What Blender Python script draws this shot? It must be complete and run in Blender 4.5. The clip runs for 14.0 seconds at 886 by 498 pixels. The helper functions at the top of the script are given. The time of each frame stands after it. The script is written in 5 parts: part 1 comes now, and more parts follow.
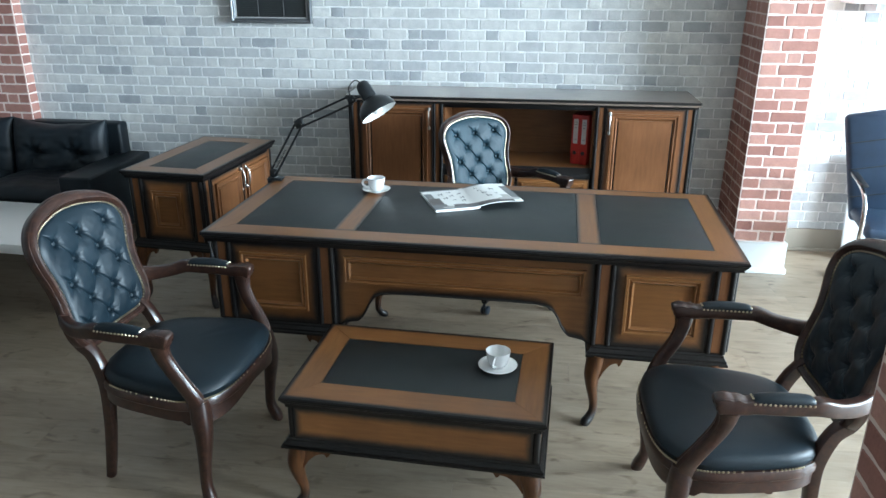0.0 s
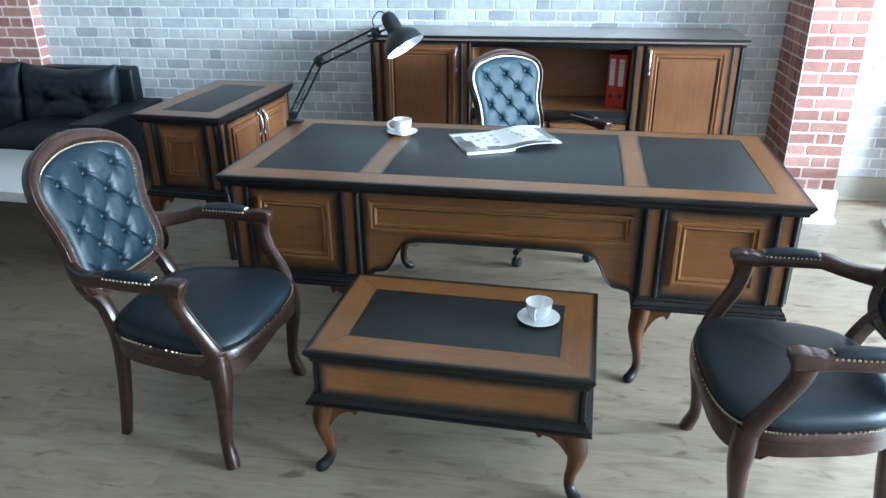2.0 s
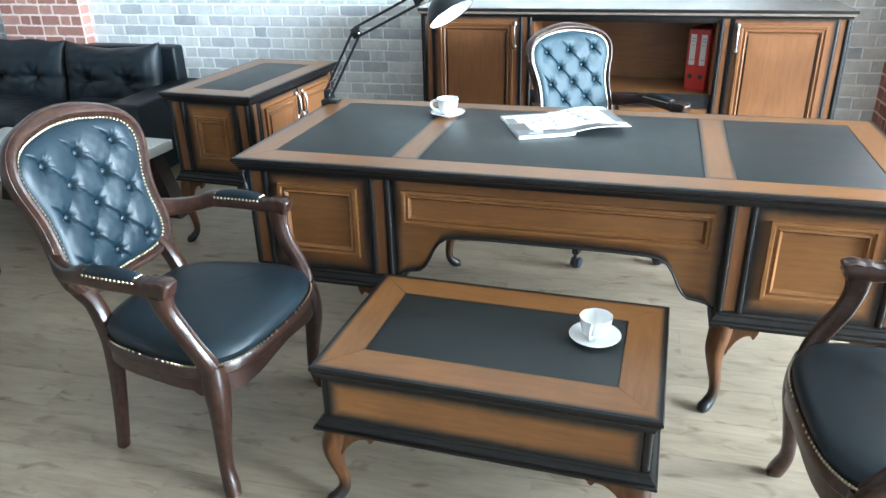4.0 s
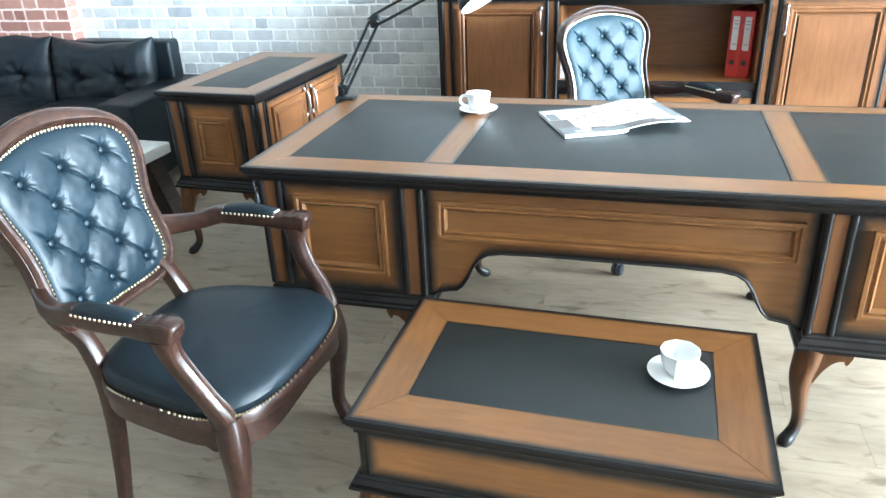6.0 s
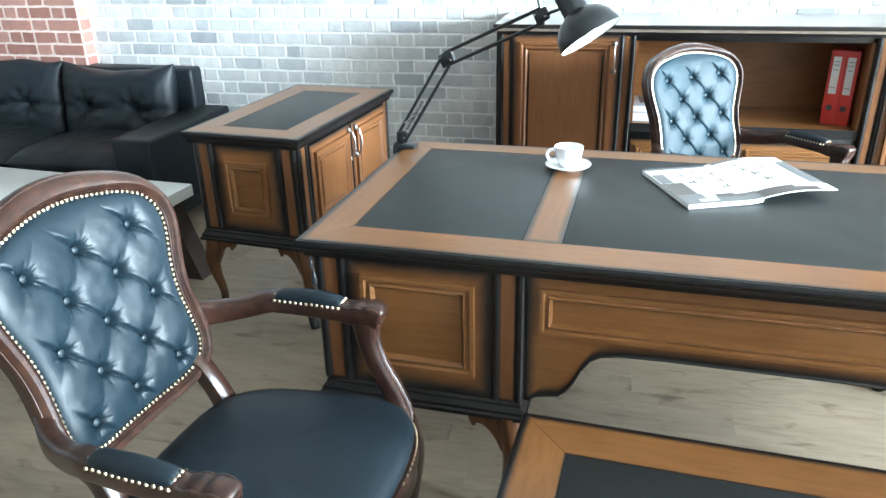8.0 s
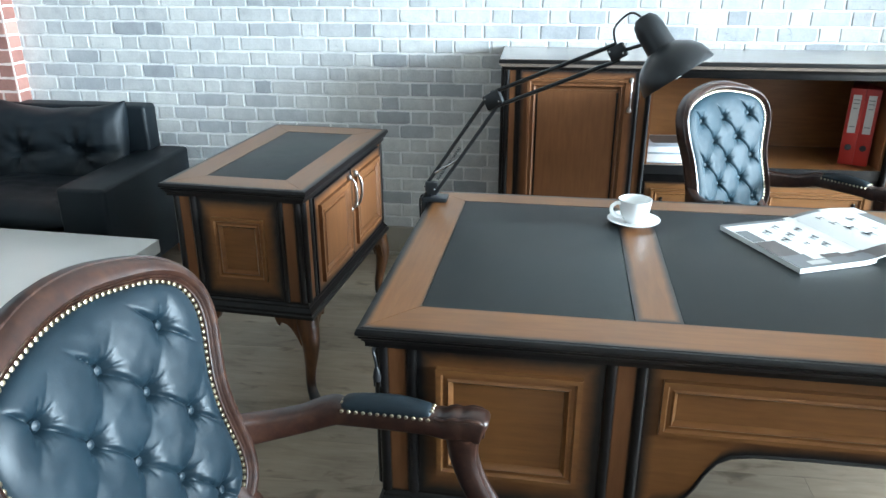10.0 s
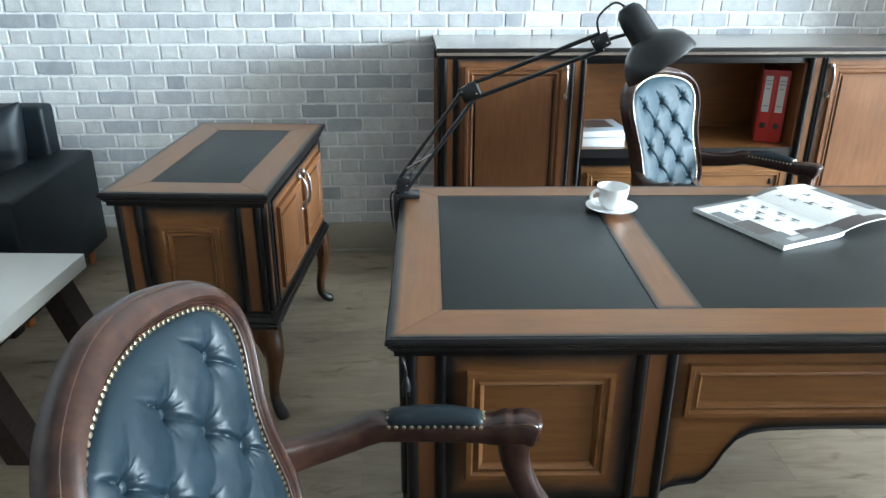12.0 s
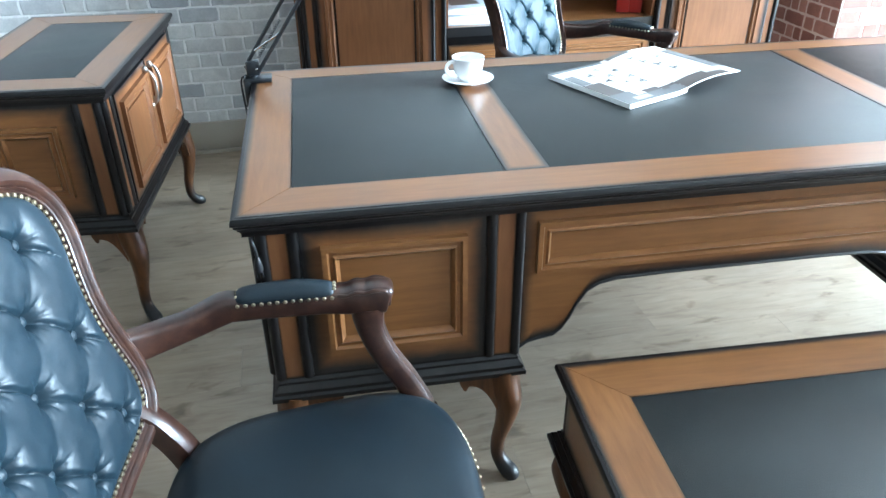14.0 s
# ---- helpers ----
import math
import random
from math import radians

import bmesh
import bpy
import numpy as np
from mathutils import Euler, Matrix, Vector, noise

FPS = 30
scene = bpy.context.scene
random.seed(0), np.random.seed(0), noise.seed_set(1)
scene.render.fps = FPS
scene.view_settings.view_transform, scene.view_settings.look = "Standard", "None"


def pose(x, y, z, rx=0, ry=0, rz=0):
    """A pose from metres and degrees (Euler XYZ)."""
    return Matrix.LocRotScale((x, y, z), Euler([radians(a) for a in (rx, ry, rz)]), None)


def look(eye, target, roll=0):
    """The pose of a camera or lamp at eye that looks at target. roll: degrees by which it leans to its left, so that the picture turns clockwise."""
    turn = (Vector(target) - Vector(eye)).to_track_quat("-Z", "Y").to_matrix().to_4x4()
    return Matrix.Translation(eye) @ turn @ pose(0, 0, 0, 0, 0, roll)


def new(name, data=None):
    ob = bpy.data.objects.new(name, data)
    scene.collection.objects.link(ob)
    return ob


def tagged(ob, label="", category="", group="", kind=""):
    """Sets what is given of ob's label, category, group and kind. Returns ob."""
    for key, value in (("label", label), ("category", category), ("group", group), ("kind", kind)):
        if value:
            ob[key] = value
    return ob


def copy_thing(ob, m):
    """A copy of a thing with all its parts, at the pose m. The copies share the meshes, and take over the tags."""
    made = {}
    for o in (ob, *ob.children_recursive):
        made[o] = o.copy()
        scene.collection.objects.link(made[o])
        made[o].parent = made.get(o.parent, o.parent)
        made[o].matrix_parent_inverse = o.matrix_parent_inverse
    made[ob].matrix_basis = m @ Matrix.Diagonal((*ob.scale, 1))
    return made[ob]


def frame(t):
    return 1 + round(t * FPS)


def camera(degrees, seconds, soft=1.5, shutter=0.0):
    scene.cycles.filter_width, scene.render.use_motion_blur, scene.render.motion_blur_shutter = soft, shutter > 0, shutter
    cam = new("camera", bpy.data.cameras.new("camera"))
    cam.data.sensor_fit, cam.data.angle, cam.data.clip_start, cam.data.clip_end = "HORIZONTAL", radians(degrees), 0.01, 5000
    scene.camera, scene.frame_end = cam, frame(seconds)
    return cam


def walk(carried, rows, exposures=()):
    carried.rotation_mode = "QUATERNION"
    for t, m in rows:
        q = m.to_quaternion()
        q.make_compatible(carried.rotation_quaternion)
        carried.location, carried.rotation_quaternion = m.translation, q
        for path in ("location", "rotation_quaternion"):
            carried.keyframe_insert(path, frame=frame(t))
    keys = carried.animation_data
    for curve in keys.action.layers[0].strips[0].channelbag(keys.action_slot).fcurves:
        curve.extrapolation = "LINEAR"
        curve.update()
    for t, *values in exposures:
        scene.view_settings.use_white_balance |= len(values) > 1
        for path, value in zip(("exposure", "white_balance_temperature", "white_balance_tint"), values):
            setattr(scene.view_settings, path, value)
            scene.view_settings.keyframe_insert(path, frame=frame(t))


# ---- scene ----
cam = camera(62.0, 14.0)
PATH = [
    (0, (-0.174, -0.085, 1.808), (-0.4, 1.772, 1.1), 0.2),
    (0.5, (-0.178, -0.078, 1.806), (-0.403, 1.772, 1.08), 0.3),
    (1, (-0.209, -0.04, 1.762), (-0.457, 1.794, 1.005), -0.2),
    (1.5, (-0.227, 0.051, 1.727), (-0.496, 1.871, 0.942), -0.3),
    (2, (-0.258, 0.093, 1.679), (-0.525, 1.901, 0.867), -0.4),
    (2.5, (-0.29, 0.133, 1.626), (-0.641, 1.925, 0.812), -1.5),
    (3, (-0.314, 0.203, 1.587), (-0.689, 1.979, 0.747), -2.0),
    (3.5, (-0.253, 0.329, 1.564), (-0.64, 2.128, 0.779), -1.1),
    (3.7, (-0.226, 0.393, 1.552), (-0.67, 2.17, 0.749), -1.2),
    (5.8, (-0.421, 0.744, 1.495), (-0.859, 2.48, 0.605), -1.8),
    (6, (-0.436, 0.757, 1.487), (-0.871, 2.511, 0.631), -2.4),
    (6.5, (-0.467, 0.833, 1.503), (-0.939, 2.598, 0.691), -2.3),
    (7, (-0.54, 0.986, 1.503), (-1.098, 2.727, 0.693), -1.3),
    (9.3, (-1.112, 1.313, 1.454), (-1.372, 3.139, 0.681), -1.3),
    (9.5, (-1.147, 1.36, 1.456), (-1.414, 3.198, 0.715), -1.2),
    (10, (-1.207, 1.431, 1.458), (-1.438, 3.275, 0.719), -0.1),
    (10.5, (-1.316, 1.462, 1.467), (-1.422, 3.322, 0.74), -1.6),
    (11, (-1.407, 1.463, 1.475), (-1.386, 3.311, 0.709), -1.6),
    (11.5, (-1.479, 1.472, 1.469), (-1.412, 3.321, 0.708), -0.9),
    (12, (-1.495, 1.475, 1.467), (-1.396, 3.317, 0.695), 0.2),
    (12.5, (-1.491, 1.464, 1.466), (-1.337, 3.296, 0.679), 0.5),
    (13, (-1.468, 1.454, 1.458), (-1.205, 3.232, 0.58), 0.3),
    (13.5, (-1.434, 1.441, 1.437), (-1.077, 3.17, 0.496), -0.2),
    (14, (-1.395, 1.448, 1.408), (-1.049, 3.139, 0.397), -0.5),
]
EXPOSURES = [(0.0, -0.52, 6390, 10), (1.0, -0.38, 6250, 10), (1.5, -0.22, 6080, 10), (2.5, 0.10, 5800, 10), (3.0, 0.43, 5920, 10), (3.5, 0.51, 6270, 10), (6.0, 0.99, 6480, 10),
             (6.5, 0.82, 6540, 10), (7.0, 0.78, 6820, 10), (9.5, 0.54, 6460, 10), (10.5, 0.03, 6560, 10), (12.0, 0.10, 6620, 10), (12.5, 0.19, 6150, 10), (13.0, 0.46, 5880, 10), (14.0, 0.88, 6050, 10)]
walk(cam, [(t, look(eye, target, roll)) for t, eye, target, roll in PATH], EXPOSURES)

# ---- light ----
world = bpy.data.worlds.new("world")
scene.world = world
world.use_nodes = True
wn = world.node_tree
sky = wn.nodes.new("ShaderNodeTexSky")
sky.sky_type = "NISHITA"
sky.sun_disc = False
sky.sun_elevation, sky.sun_rotation = radians(40), radians(120)
wn.links.new(sky.outputs[0], wn.nodes["Background"].inputs[0])
wn.nodes["Background"].inputs[1].default_value = 0.12

ROOM_W, ROOM_E, ROOM_S, ROOM_N, ROOM_H = -6.2, 8.0, -3.4, 4.98, 3.4


def window_light(name, m, sx, sy, power, colour):
    d = bpy.data.lights.new(name, "AREA")
    d.shape, d.size, d.size_y, d.energy, d.color = "RECTANGLE", sx, sy, power, colour
    ob = new(name, d)
    ob.matrix_world = m
    return ob


window_light("daylight_east", look((7.85, 1.50, 2.15), (0, 1.80, 1.40)), 5.0, 2.1, 3700, (0.67, 0.86, 1.0))


# ---- materials ----
def mat(name, base=(0.5, 0.5, 0.5), rough=0.5, metal=0.0, coat=0.0):
    m = bpy.data.materials.new(name)
    m.use_nodes = True
    b = m.node_tree.nodes["Principled BSDF"]
    b.inputs["Base Color"].default_value = (*base, 1)
    b.inputs["Roughness"].default_value = rough
    b.inputs["Metallic"].default_value = metal
    b.inputs["Coat Weight"].default_value = coat
    b.inputs["Coat Roughness"].default_value = 0.12
    return m, m.node_tree, b


def nd(nt, kind, **vals):
    n = nt.nodes.new("ShaderNode" + kind)
    for k, v in vals.items():
        if k == "operation":
            n.operation = v
        elif k == "blend_type":
            n.data_type, n.blend_type = "RGBA", v
        else:
            n.inputs[k].default_value = v
    return n


def ramp(nt, src, stops):
    r = nt.nodes.new("ShaderNodeValToRGB")
    el = r.color_ramp.elements
    while len(el) < len(stops):
        el.new(0.5)
    for e, (p, c) in zip(el, stops):
        e.position, e.color = p, (*c, 1) if len(c) == 3 else c
    nt.links.new(src, r.inputs[0])
    return r.outputs[0]


def coords(nt, scale=(1, 1, 1), per_object=True):
    """Object coordinates, scaled, shifted by a random amount for each object."""
    tc = nt.nodes.new("ShaderNodeTexCoord")
    mp = nt.nodes.new("ShaderNodeMapping")
    mp.inputs["Scale"].default_value = scale
    nt.links.new(tc.outputs["Object"], mp.inputs[0])
    if per_object:
        oi = nt.nodes.new("ShaderNodeObjectInfo")
        mu = nd(nt, "Math", operation="MULTIPLY")
        mu.inputs[1].default_value = 37.0
        nt.links.new(oi.outputs["Random"], mu.inputs[0])
        nt.links.new(mu.outputs[0], mp.inputs["Location"])
    return mp.outputs[0]


def noise_tex(nt, vec, scale, detail=4, rough=0.6, dist=0.0):
    n = nt.nodes.new("ShaderNodeTexNoise")
    n.inputs["Scale"].default_value, n.inputs["Detail"].default_value = scale, detail
    n.inputs["Roughness"].default_value, n.inputs["Distortion"].default_value = rough, dist
    nt.links.new(vec, n.inputs["Vector"])
    return n.outputs["Fac"]


def mix(nt, kind, fac, a, b):
    m = nt.nodes.new("ShaderNodeMix")
    m.data_type, m.blend_type = "RGBA", kind
    for src, i in ((fac, 0), (a, 6), (b, 7)):
        if isinstance(src, (int, float)):
            m.inputs[i].default_value = src
        elif isinstance(src, tuple):
            m.inputs[i].default_value = (*src, 1)
        else:
            nt.links.new(src, m.inputs[i])
    return m.outputs[2]


def bump(nt, b, height, strength, dist=0.01):
    n = nt.nodes.new("ShaderNodeBump")
    n.inputs["Strength"].default_value, n.inputs["Distance"].default_value = strength, dist
    nt.links.new(height, n.inputs["Height"])
    nt.links.new(n.outputs[0], b.inputs["Normal"])


def rough_var(nt, b, fac, lo, hi):
    m = nt.nodes.new("ShaderNodeMapRange")
    m.inputs["To Min"].default_value, m.inputs["To Max"].default_value = lo, hi
    nt.links.new(fac, m.inputs["Value"])
    nt.links.new(m.outputs[0], b.inputs["Roughness"])


def wood_mat(name, dark, mid, light, scale, rough, patina=None, coat=0.0):
    """Stained, lacquered wood with grain along the axis of the smallest scale; 'patina' is the hand-rubbed black of the edges."""
    m, nt, b = mat(name, mid, rough, 0, coat)
    v = coords(nt, scale)
    g = noise_tex(nt, v, 5, 6, 0.62, 0.2)
    c = ramp(nt, g, [(0.3, dark), (0.52, mid), (0.75, light)])
    v2 = coords(nt, (1, 1, 1))
    big = noise_tex(nt, v2, 4.5, 3, 0.5)
    c = mix(nt, "MULTIPLY", 0.55, c, ramp(nt, big, [(0.3, (0.66, 0.64, 0.62)), (0.7, (1.1, 1.1, 1.1))]))
    if patina:
        at = nt.nodes.new("ShaderNodeAttribute")
        at.attribute_name = "patina"
        n2 = noise_tex(nt, v2, 26, 3, 0.6)
        add = nd(nt, "Math", operation="MULTIPLY_ADD")
        nt.links.new(n2, add.inputs[0])
        add.inputs[1].default_value = 0.3
        nt.links.new(at.outputs["Fac"], add.inputs[2])
        f = ramp(nt, add.outputs[0], [(0.40, (0, 0, 0)), (1.08, (1, 1, 1))])
        c = mix(nt, "MIX", f, c, patina)
    nt.links.new(c, b.inputs["Base Color"])
    rough_var(nt, b, big, rough - 0.06, rough + 0.1)
    bump(nt, b, g, 0.04, 0.001)
    b.inputs["Specular IOR Level"].default_value = 0.38
    return m


BLACK_STAIN = (0.010, 0.009, 0.009)
WOOD_X = wood_mat("walnut_along_x", (0.172, 0.067, 0.0205), (0.206, 0.084, 0.0265), (0.238, 0.102, 0.033), (1.6, 16, 16), 0.36, BLACK_STAIN, 0.28)
WOOD_Y = wood_mat("walnut_along_y", (0.172, 0.067, 0.0205), (0.206, 0.084, 0.0265), (0.238, 0.102, 0.033), (16, 1.6, 16), 0.36, BLACK_STAIN, 0.28)
WOOD_Z = wood_mat("walnut_along_z", (0.155, 0.059, 0.022), (0.182, 0.072, 0.027), (0.208, 0.086, 0.033), (16, 16, 1.6), 0.38, BLACK_STAIN)
BLACKWOOD = wood_mat("black_stained_wood", (0.004, 0.0035, 0.0035), (0.0065, 0.0055, 0.0055), (0.014, 0.010, 0.009), (6, 6, 6), 0.30)
for lacquered in (WOOD_X, WOOD_Y):
    lacquered.node_tree.nodes["Principled BSDF"].inputs["Coat Roughness"].default_value = 0.28
CHAIRWOOD = wood_mat("mahogany_polished", (0.018, 0.007, 0.005), (0.037, 0.014, 0.009), (0.068, 0.028, 0.016), (8, 8, 8), 0.34, BLACK_STAIN, 0.45)
CHAIRWOOD.node_tree.nodes["Principled BSDF"].inputs["Coat Roughness"].default_value = 0.21
AMBER = wood_mat("amber_wood", (0.2, 0.06, 0.02), (0.3, 0.1, 0.03), (0.36, 0.13, 0.04), (12, 12, 2), 0.4)
DARKBROWN = wood_mat("dark_brown_wood", (0.018, 0.012, 0.009), (0.030, 0.019, 0.014), (0.045, 0.027, 0.020), (12, 2, 12), 0.5)


def leather_mat(name, base, rough, scale, strength, gloss=0.5):
    m, nt, b = mat(name, base, rough)
    b.inputs["Specular IOR Level"].default_value = gloss
    v = coords(nt)
    vo = nt.nodes.new("ShaderNodeTexVoronoi")
    vo.inputs["Scale"].default_value = scale
    nt.links.new(v, vo.inputs["Vector"])
    n = noise_tex(nt, v, 7, 4, 0.6)
    c = mix(nt, "MULTIPLY", 0.6, (*base,), ramp(nt, n, [(0.3, (0.7, 0.7, 0.7)), (0.7, (1.25, 1.25, 1.25))]))
    nt.links.new(c, b.inputs["Base Color"])
    rough_var(nt, b, n, rough - 0.05, rough + 0.08)
    bump(nt, b, vo.outputs["Distance"], strength, 0.0012)
    return m


LEATHER = leather_mat("navy_black_leather", (0.0048, 0.0140, 0.0210), 0.45, 420, 0.05, 0.36)
OFFICELEATHER = leather_mat("blue_office_leather", (0.011, 0.031, 0.043), 0.54, 420, 0.05, 0.30)
SEATLEATHER = leather_mat("navy_black_seat_leather", (0.0075, 0.0145, 0.0200), 0.42, 420, 0.12, 0.32)
DESKLEATHER = leather_mat("black_desk_leather", (0.0145, 0.0185, 0.0188), 0.43, 520, 0.3, 0.45)
SOFALEATHER = leather_mat("black_sofa_leather", (0.006, 0.0105, 0.0145), 0.48, 300, 0.15, 0.34)
BLUECLOTH = leather_mat("blue_leatherette", (0.022, 0.045, 0.085), 0.5, 300, 0.3)

BRASS = mat("aged_brass", (0.46, 0.385, 0.27), 0.28, 1.0)[0]
HANDLE = mat("dull_nickel_handle", (0.42, 0.40, 0.38), 0.30, 1.0)[0]
CHROME = mat("chrome", (0.58, 0.57, 0.56), 0.2, 1.0)[0]
PORCELAIN = mat("white_porcelain", (0.82, 0.82, 0.81), 0.16, 0, 0.4)[0]
LAMPBLACK = mat("black_lamp_enamel", (0.009, 0.0115, 0.014), 0.34, 0, 0.3)[0]
LAMPWHITE = mat("white_lamp_inside", (0.82, 0.82, 0.80), 0.45)[0]
RUBBER = mat("black_plastic", (0.014, 0.014, 0.016), 0.42)[0]
CASTERBLUE = mat("dark_blue_caster_plastic", (0.012, 0.020, 0.030), 0.28, 0, 0.3)[0]
RED = mat("red_binder_board", (0.36, 0.020, 0.014), 0.45)[0]
PAPER = mat("white_paper", (0.80, 0.80, 0.78), 0.55)[0]
INK = mat("black_ink", (0.02, 0.02, 0.022), 0.5)[0]
GREYPRINT = mat("grey_print", (0.16, 0.165, 0.17), 0.42)[0]
PALEPRINT = mat("pale_print", (0.46, 0.45, 0.43), 0.45)[0]
BOOKCOVER = mat("blue_grey_book_cover", (0.42, 0.47, 0.52), 0.4)[0]
PHOTO = mat("dark_photo_print", (0.10, 0.085, 0.08), 0.4)[0]
SILVER = mat("antique_silver_frame", (0.20, 0.21, 0.22), 0.42, 0.7)[0]
BOARDBLACK = mat("black_board", (0.018, 0.02, 0.02), 0.35)[0]
GREYLINE = mat("grey_line", (0.2, 0.2, 0.2), 0.5)[0]


def plain(name, base, rough, var=0.12, scale=3.0, grain=60.0, strength=0.15):
    m, nt, b = mat(name, base, rough)
    v = coords(nt)
    n = noise_tex(nt, v, scale, 5, 0.6)
    c = mix(nt, "MULTIPLY", 1.0, base, ramp(nt, n, [(0.3, (1 - var,) * 3), (0.7, (1 + var,) * 3)]))
    nt.links.new(c, b.inputs["Base Color"])
    bump(nt, b, noise_tex(nt, v, grain, 4, 0.6), strength, 0.003)
    return m


CREAM = plain("cream_lacquer_top", (0.86, 0.85, 0.815), 0.24, 0.03, 2, 30, 0.03)
MORTAR = plain("white_mortar", (0.83, 0.825, 0.81), 0.85, 0.06, 5, 90, 0.4)
REDMORTAR = plain("pale_pink_mortar", (0.74, 0.60, 0.54), 0.85, 0.08, 5, 90, 0.4)
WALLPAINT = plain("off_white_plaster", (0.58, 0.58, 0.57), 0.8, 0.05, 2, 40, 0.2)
# for the unseen walls; grey kept dark so they bounce back less light
UNSEENWALL = plain("unseen_wall_grey", (0.24, 0.24, 0.24), 0.8, 0.05, 2, 40, 0.2)
SKIRT = plain("greige_skirting", (0.33, 0.29, 0.235), 0.5, 0.1, 3, 40, 0.1)
WHITEPAINT = plain("white_painted_plinth", (0.70, 0.72, 0.72), 0.4, 0.04, 3, 40, 0.05)
WINDOWGLOW, _nt, _b = mat("window_sky", (0.8, 0.8, 0.8), 0.9)
_b.inputs["Emission Color"].default_value, _b.inputs["Emission Strength"].default_value = (0.90, 0.96, 1.0, 1), 2.2


def brick_mat(name, stops, island=False):
    m, nt, b = mat(name, stops[1][1], 0.85)
    v = coords(nt, (1, 1, 1), not island)
    if island:
        r = nt.nodes.new("ShaderNodeNewGeometry").outputs["Random Per Island"]
    else:
        r = nt.nodes.new("ShaderNodeObjectInfo").outputs["Random"]
    c = ramp(nt, r, stops)
    n = noise_tex(nt, v, 14, 5, 0.65)
    c = mix(nt, "MULTIPLY", 0.8, c, ramp(nt, n, [(0.28, (0.80, 0.81, 0.82)), (0.72, (1.14, 1.14, 1.13))]))
    fine = noise_tex(nt, v, 130, 3, 0.7)
    c = mix(nt, "MULTIPLY", 0.5, c, ramp(nt, fine, [(0.35, (0.82, 0.82, 0.82)), (0.65, (1.1, 1.1, 1.1))]))
    chips = noise_tex(nt, v, 19, 6, 0.72, 1.4)
    c = mix(nt, "MULTIPLY", 0.75, c, ramp(nt, chips, [(0.30, (0.50, 0.52, 0.55)), (0.36, (0.94, 0.945, 0.95)), (0.62, (1.0, 1.0, 1.0)), (0.72, (1.2, 1.19, 1.17))]))
    nt.links.new(c, b.inputs["Base Color"])
    bump(nt, b, n, 0.45, 0.006)
    return m


GREY_STOPS = [(0.0, (0.37, 0.38, 0.395)), (0.16, (0.50, 0.505, 0.51)), (0.55, (0.595, 0.59, 0.575)), (1.0, (0.69, 0.68, 0.65))]
RED_STOPS = [(0.0, (0.30, 0.128, 0.102)), (0.35, (0.39, 0.180, 0.142)), (0.7, (0.45, 0.220, 0.175)), (1.0, (0.49, 0.26, 0.212))]
GREYBRICK, GREYBRICK_FAR = brick_mat("grey_brick", GREY_STOPS), brick_mat("grey_brick_far", GREY_STOPS, True)
REDBRICK, REDBRICK_FAR = brick_mat("red_brick", RED_STOPS), brick_mat("red_brick_far", RED_STOPS, True)


def floor_mat(name, island):
    m, nt, b = mat(name, (0.3, 0.26, 0.2), 0.42)
    v = coords(nt, (1.2, 9, 9), not island)
    g = noise_tex(nt, v, 4.5, 7, 0.62, 0.8)
    c = ramp(nt, g, [(0.28, (0.232, 0.176, 0.123)), (0.5, (0.278, 0.219, 0.158)), (0.72, (0.314, 0.254, 0.190))])
    if island:
        r = nt.nodes.new("ShaderNodeNewGeometry").outputs["Random Per Island"]
    else:
        r = nt.nodes.new("ShaderNodeObjectInfo").outputs["Random"]
    c = mix(nt, "MULTIPLY", 1.0, c, ramp(nt, r, [(0, (0.92, 0.92, 0.92)), (0.5, (1, 0.99, 0.98)), (1, (1.07, 1.06, 1.05))]))
    k = noise_tex(nt, coords(nt, (2.2, 6.0, 6), not island), 2.3, 3, 0.55, 0.4)
    c = mix(nt, "MULTIPLY", 1.0, c, ramp(nt, k, [(0.28, (0.74, 0.72, 0.70)), (0.42, (0.95, 0.945, 0.94)), (0.65, (1.07, 1.07, 1.07))]))
    k2 = noise_tex(nt, coords(nt, (1.0, 2.1, 2), not island), 7.5, 3, 0.5, 0.5)
    c = mix(nt, "MULTIPLY", 1.0, c, ramp(nt, k2, [(0.60, (1, 1, 1)), (0.66, (0.80, 0.77, 0.74)), (0.74, (0.50, 0.46, 0.42))]))
    nt.links.new(c, b.inputs["Base Color"])
    rough_var(nt, b, g, 0.36, 0.5)
    bump(nt, b, g, 0.10, 0.001)
    return m


FLOOR, FLOOR_FAR = floor_mat("oak_laminate", False), floor_mat("oak_laminate_far", True)


# ---- building helpers ----
def thing(name, m, label, category, group="", kind=""):
    ob = new(name)
    ob.empty_display_size = 0.1
    ob.matrix_world = m
    return tagged(ob, label, category, group, kind)


def mesh_of(name, bm, material, smooth=True):
    bmesh.ops.recalc_face_normals(bm, faces=bm.faces)
    me = bpy.data.meshes.new(name)
    bm.to_mesh(me)
    bm.free()
    me.materials.append(material)
    if smooth:
        for p in me.polygons:
            p.use_smooth = True
        me.set_sharp_from_angle(angle=radians(38))
    return me


def part(name, bm, material, parent, label="", smooth=True):
    ob = new(name, mesh_of(name, bm, material, smooth))
    ob.parent = parent
    if label:
        ob["label"] = label
    return ob


def solo(name, bm, material, m, label, category, group="", kind="", smooth=True):
    ob = new(name, mesh_of(name, bm, material, smooth))
    ob.matrix_world = m
    return tagged(ob, label, category, group, kind)


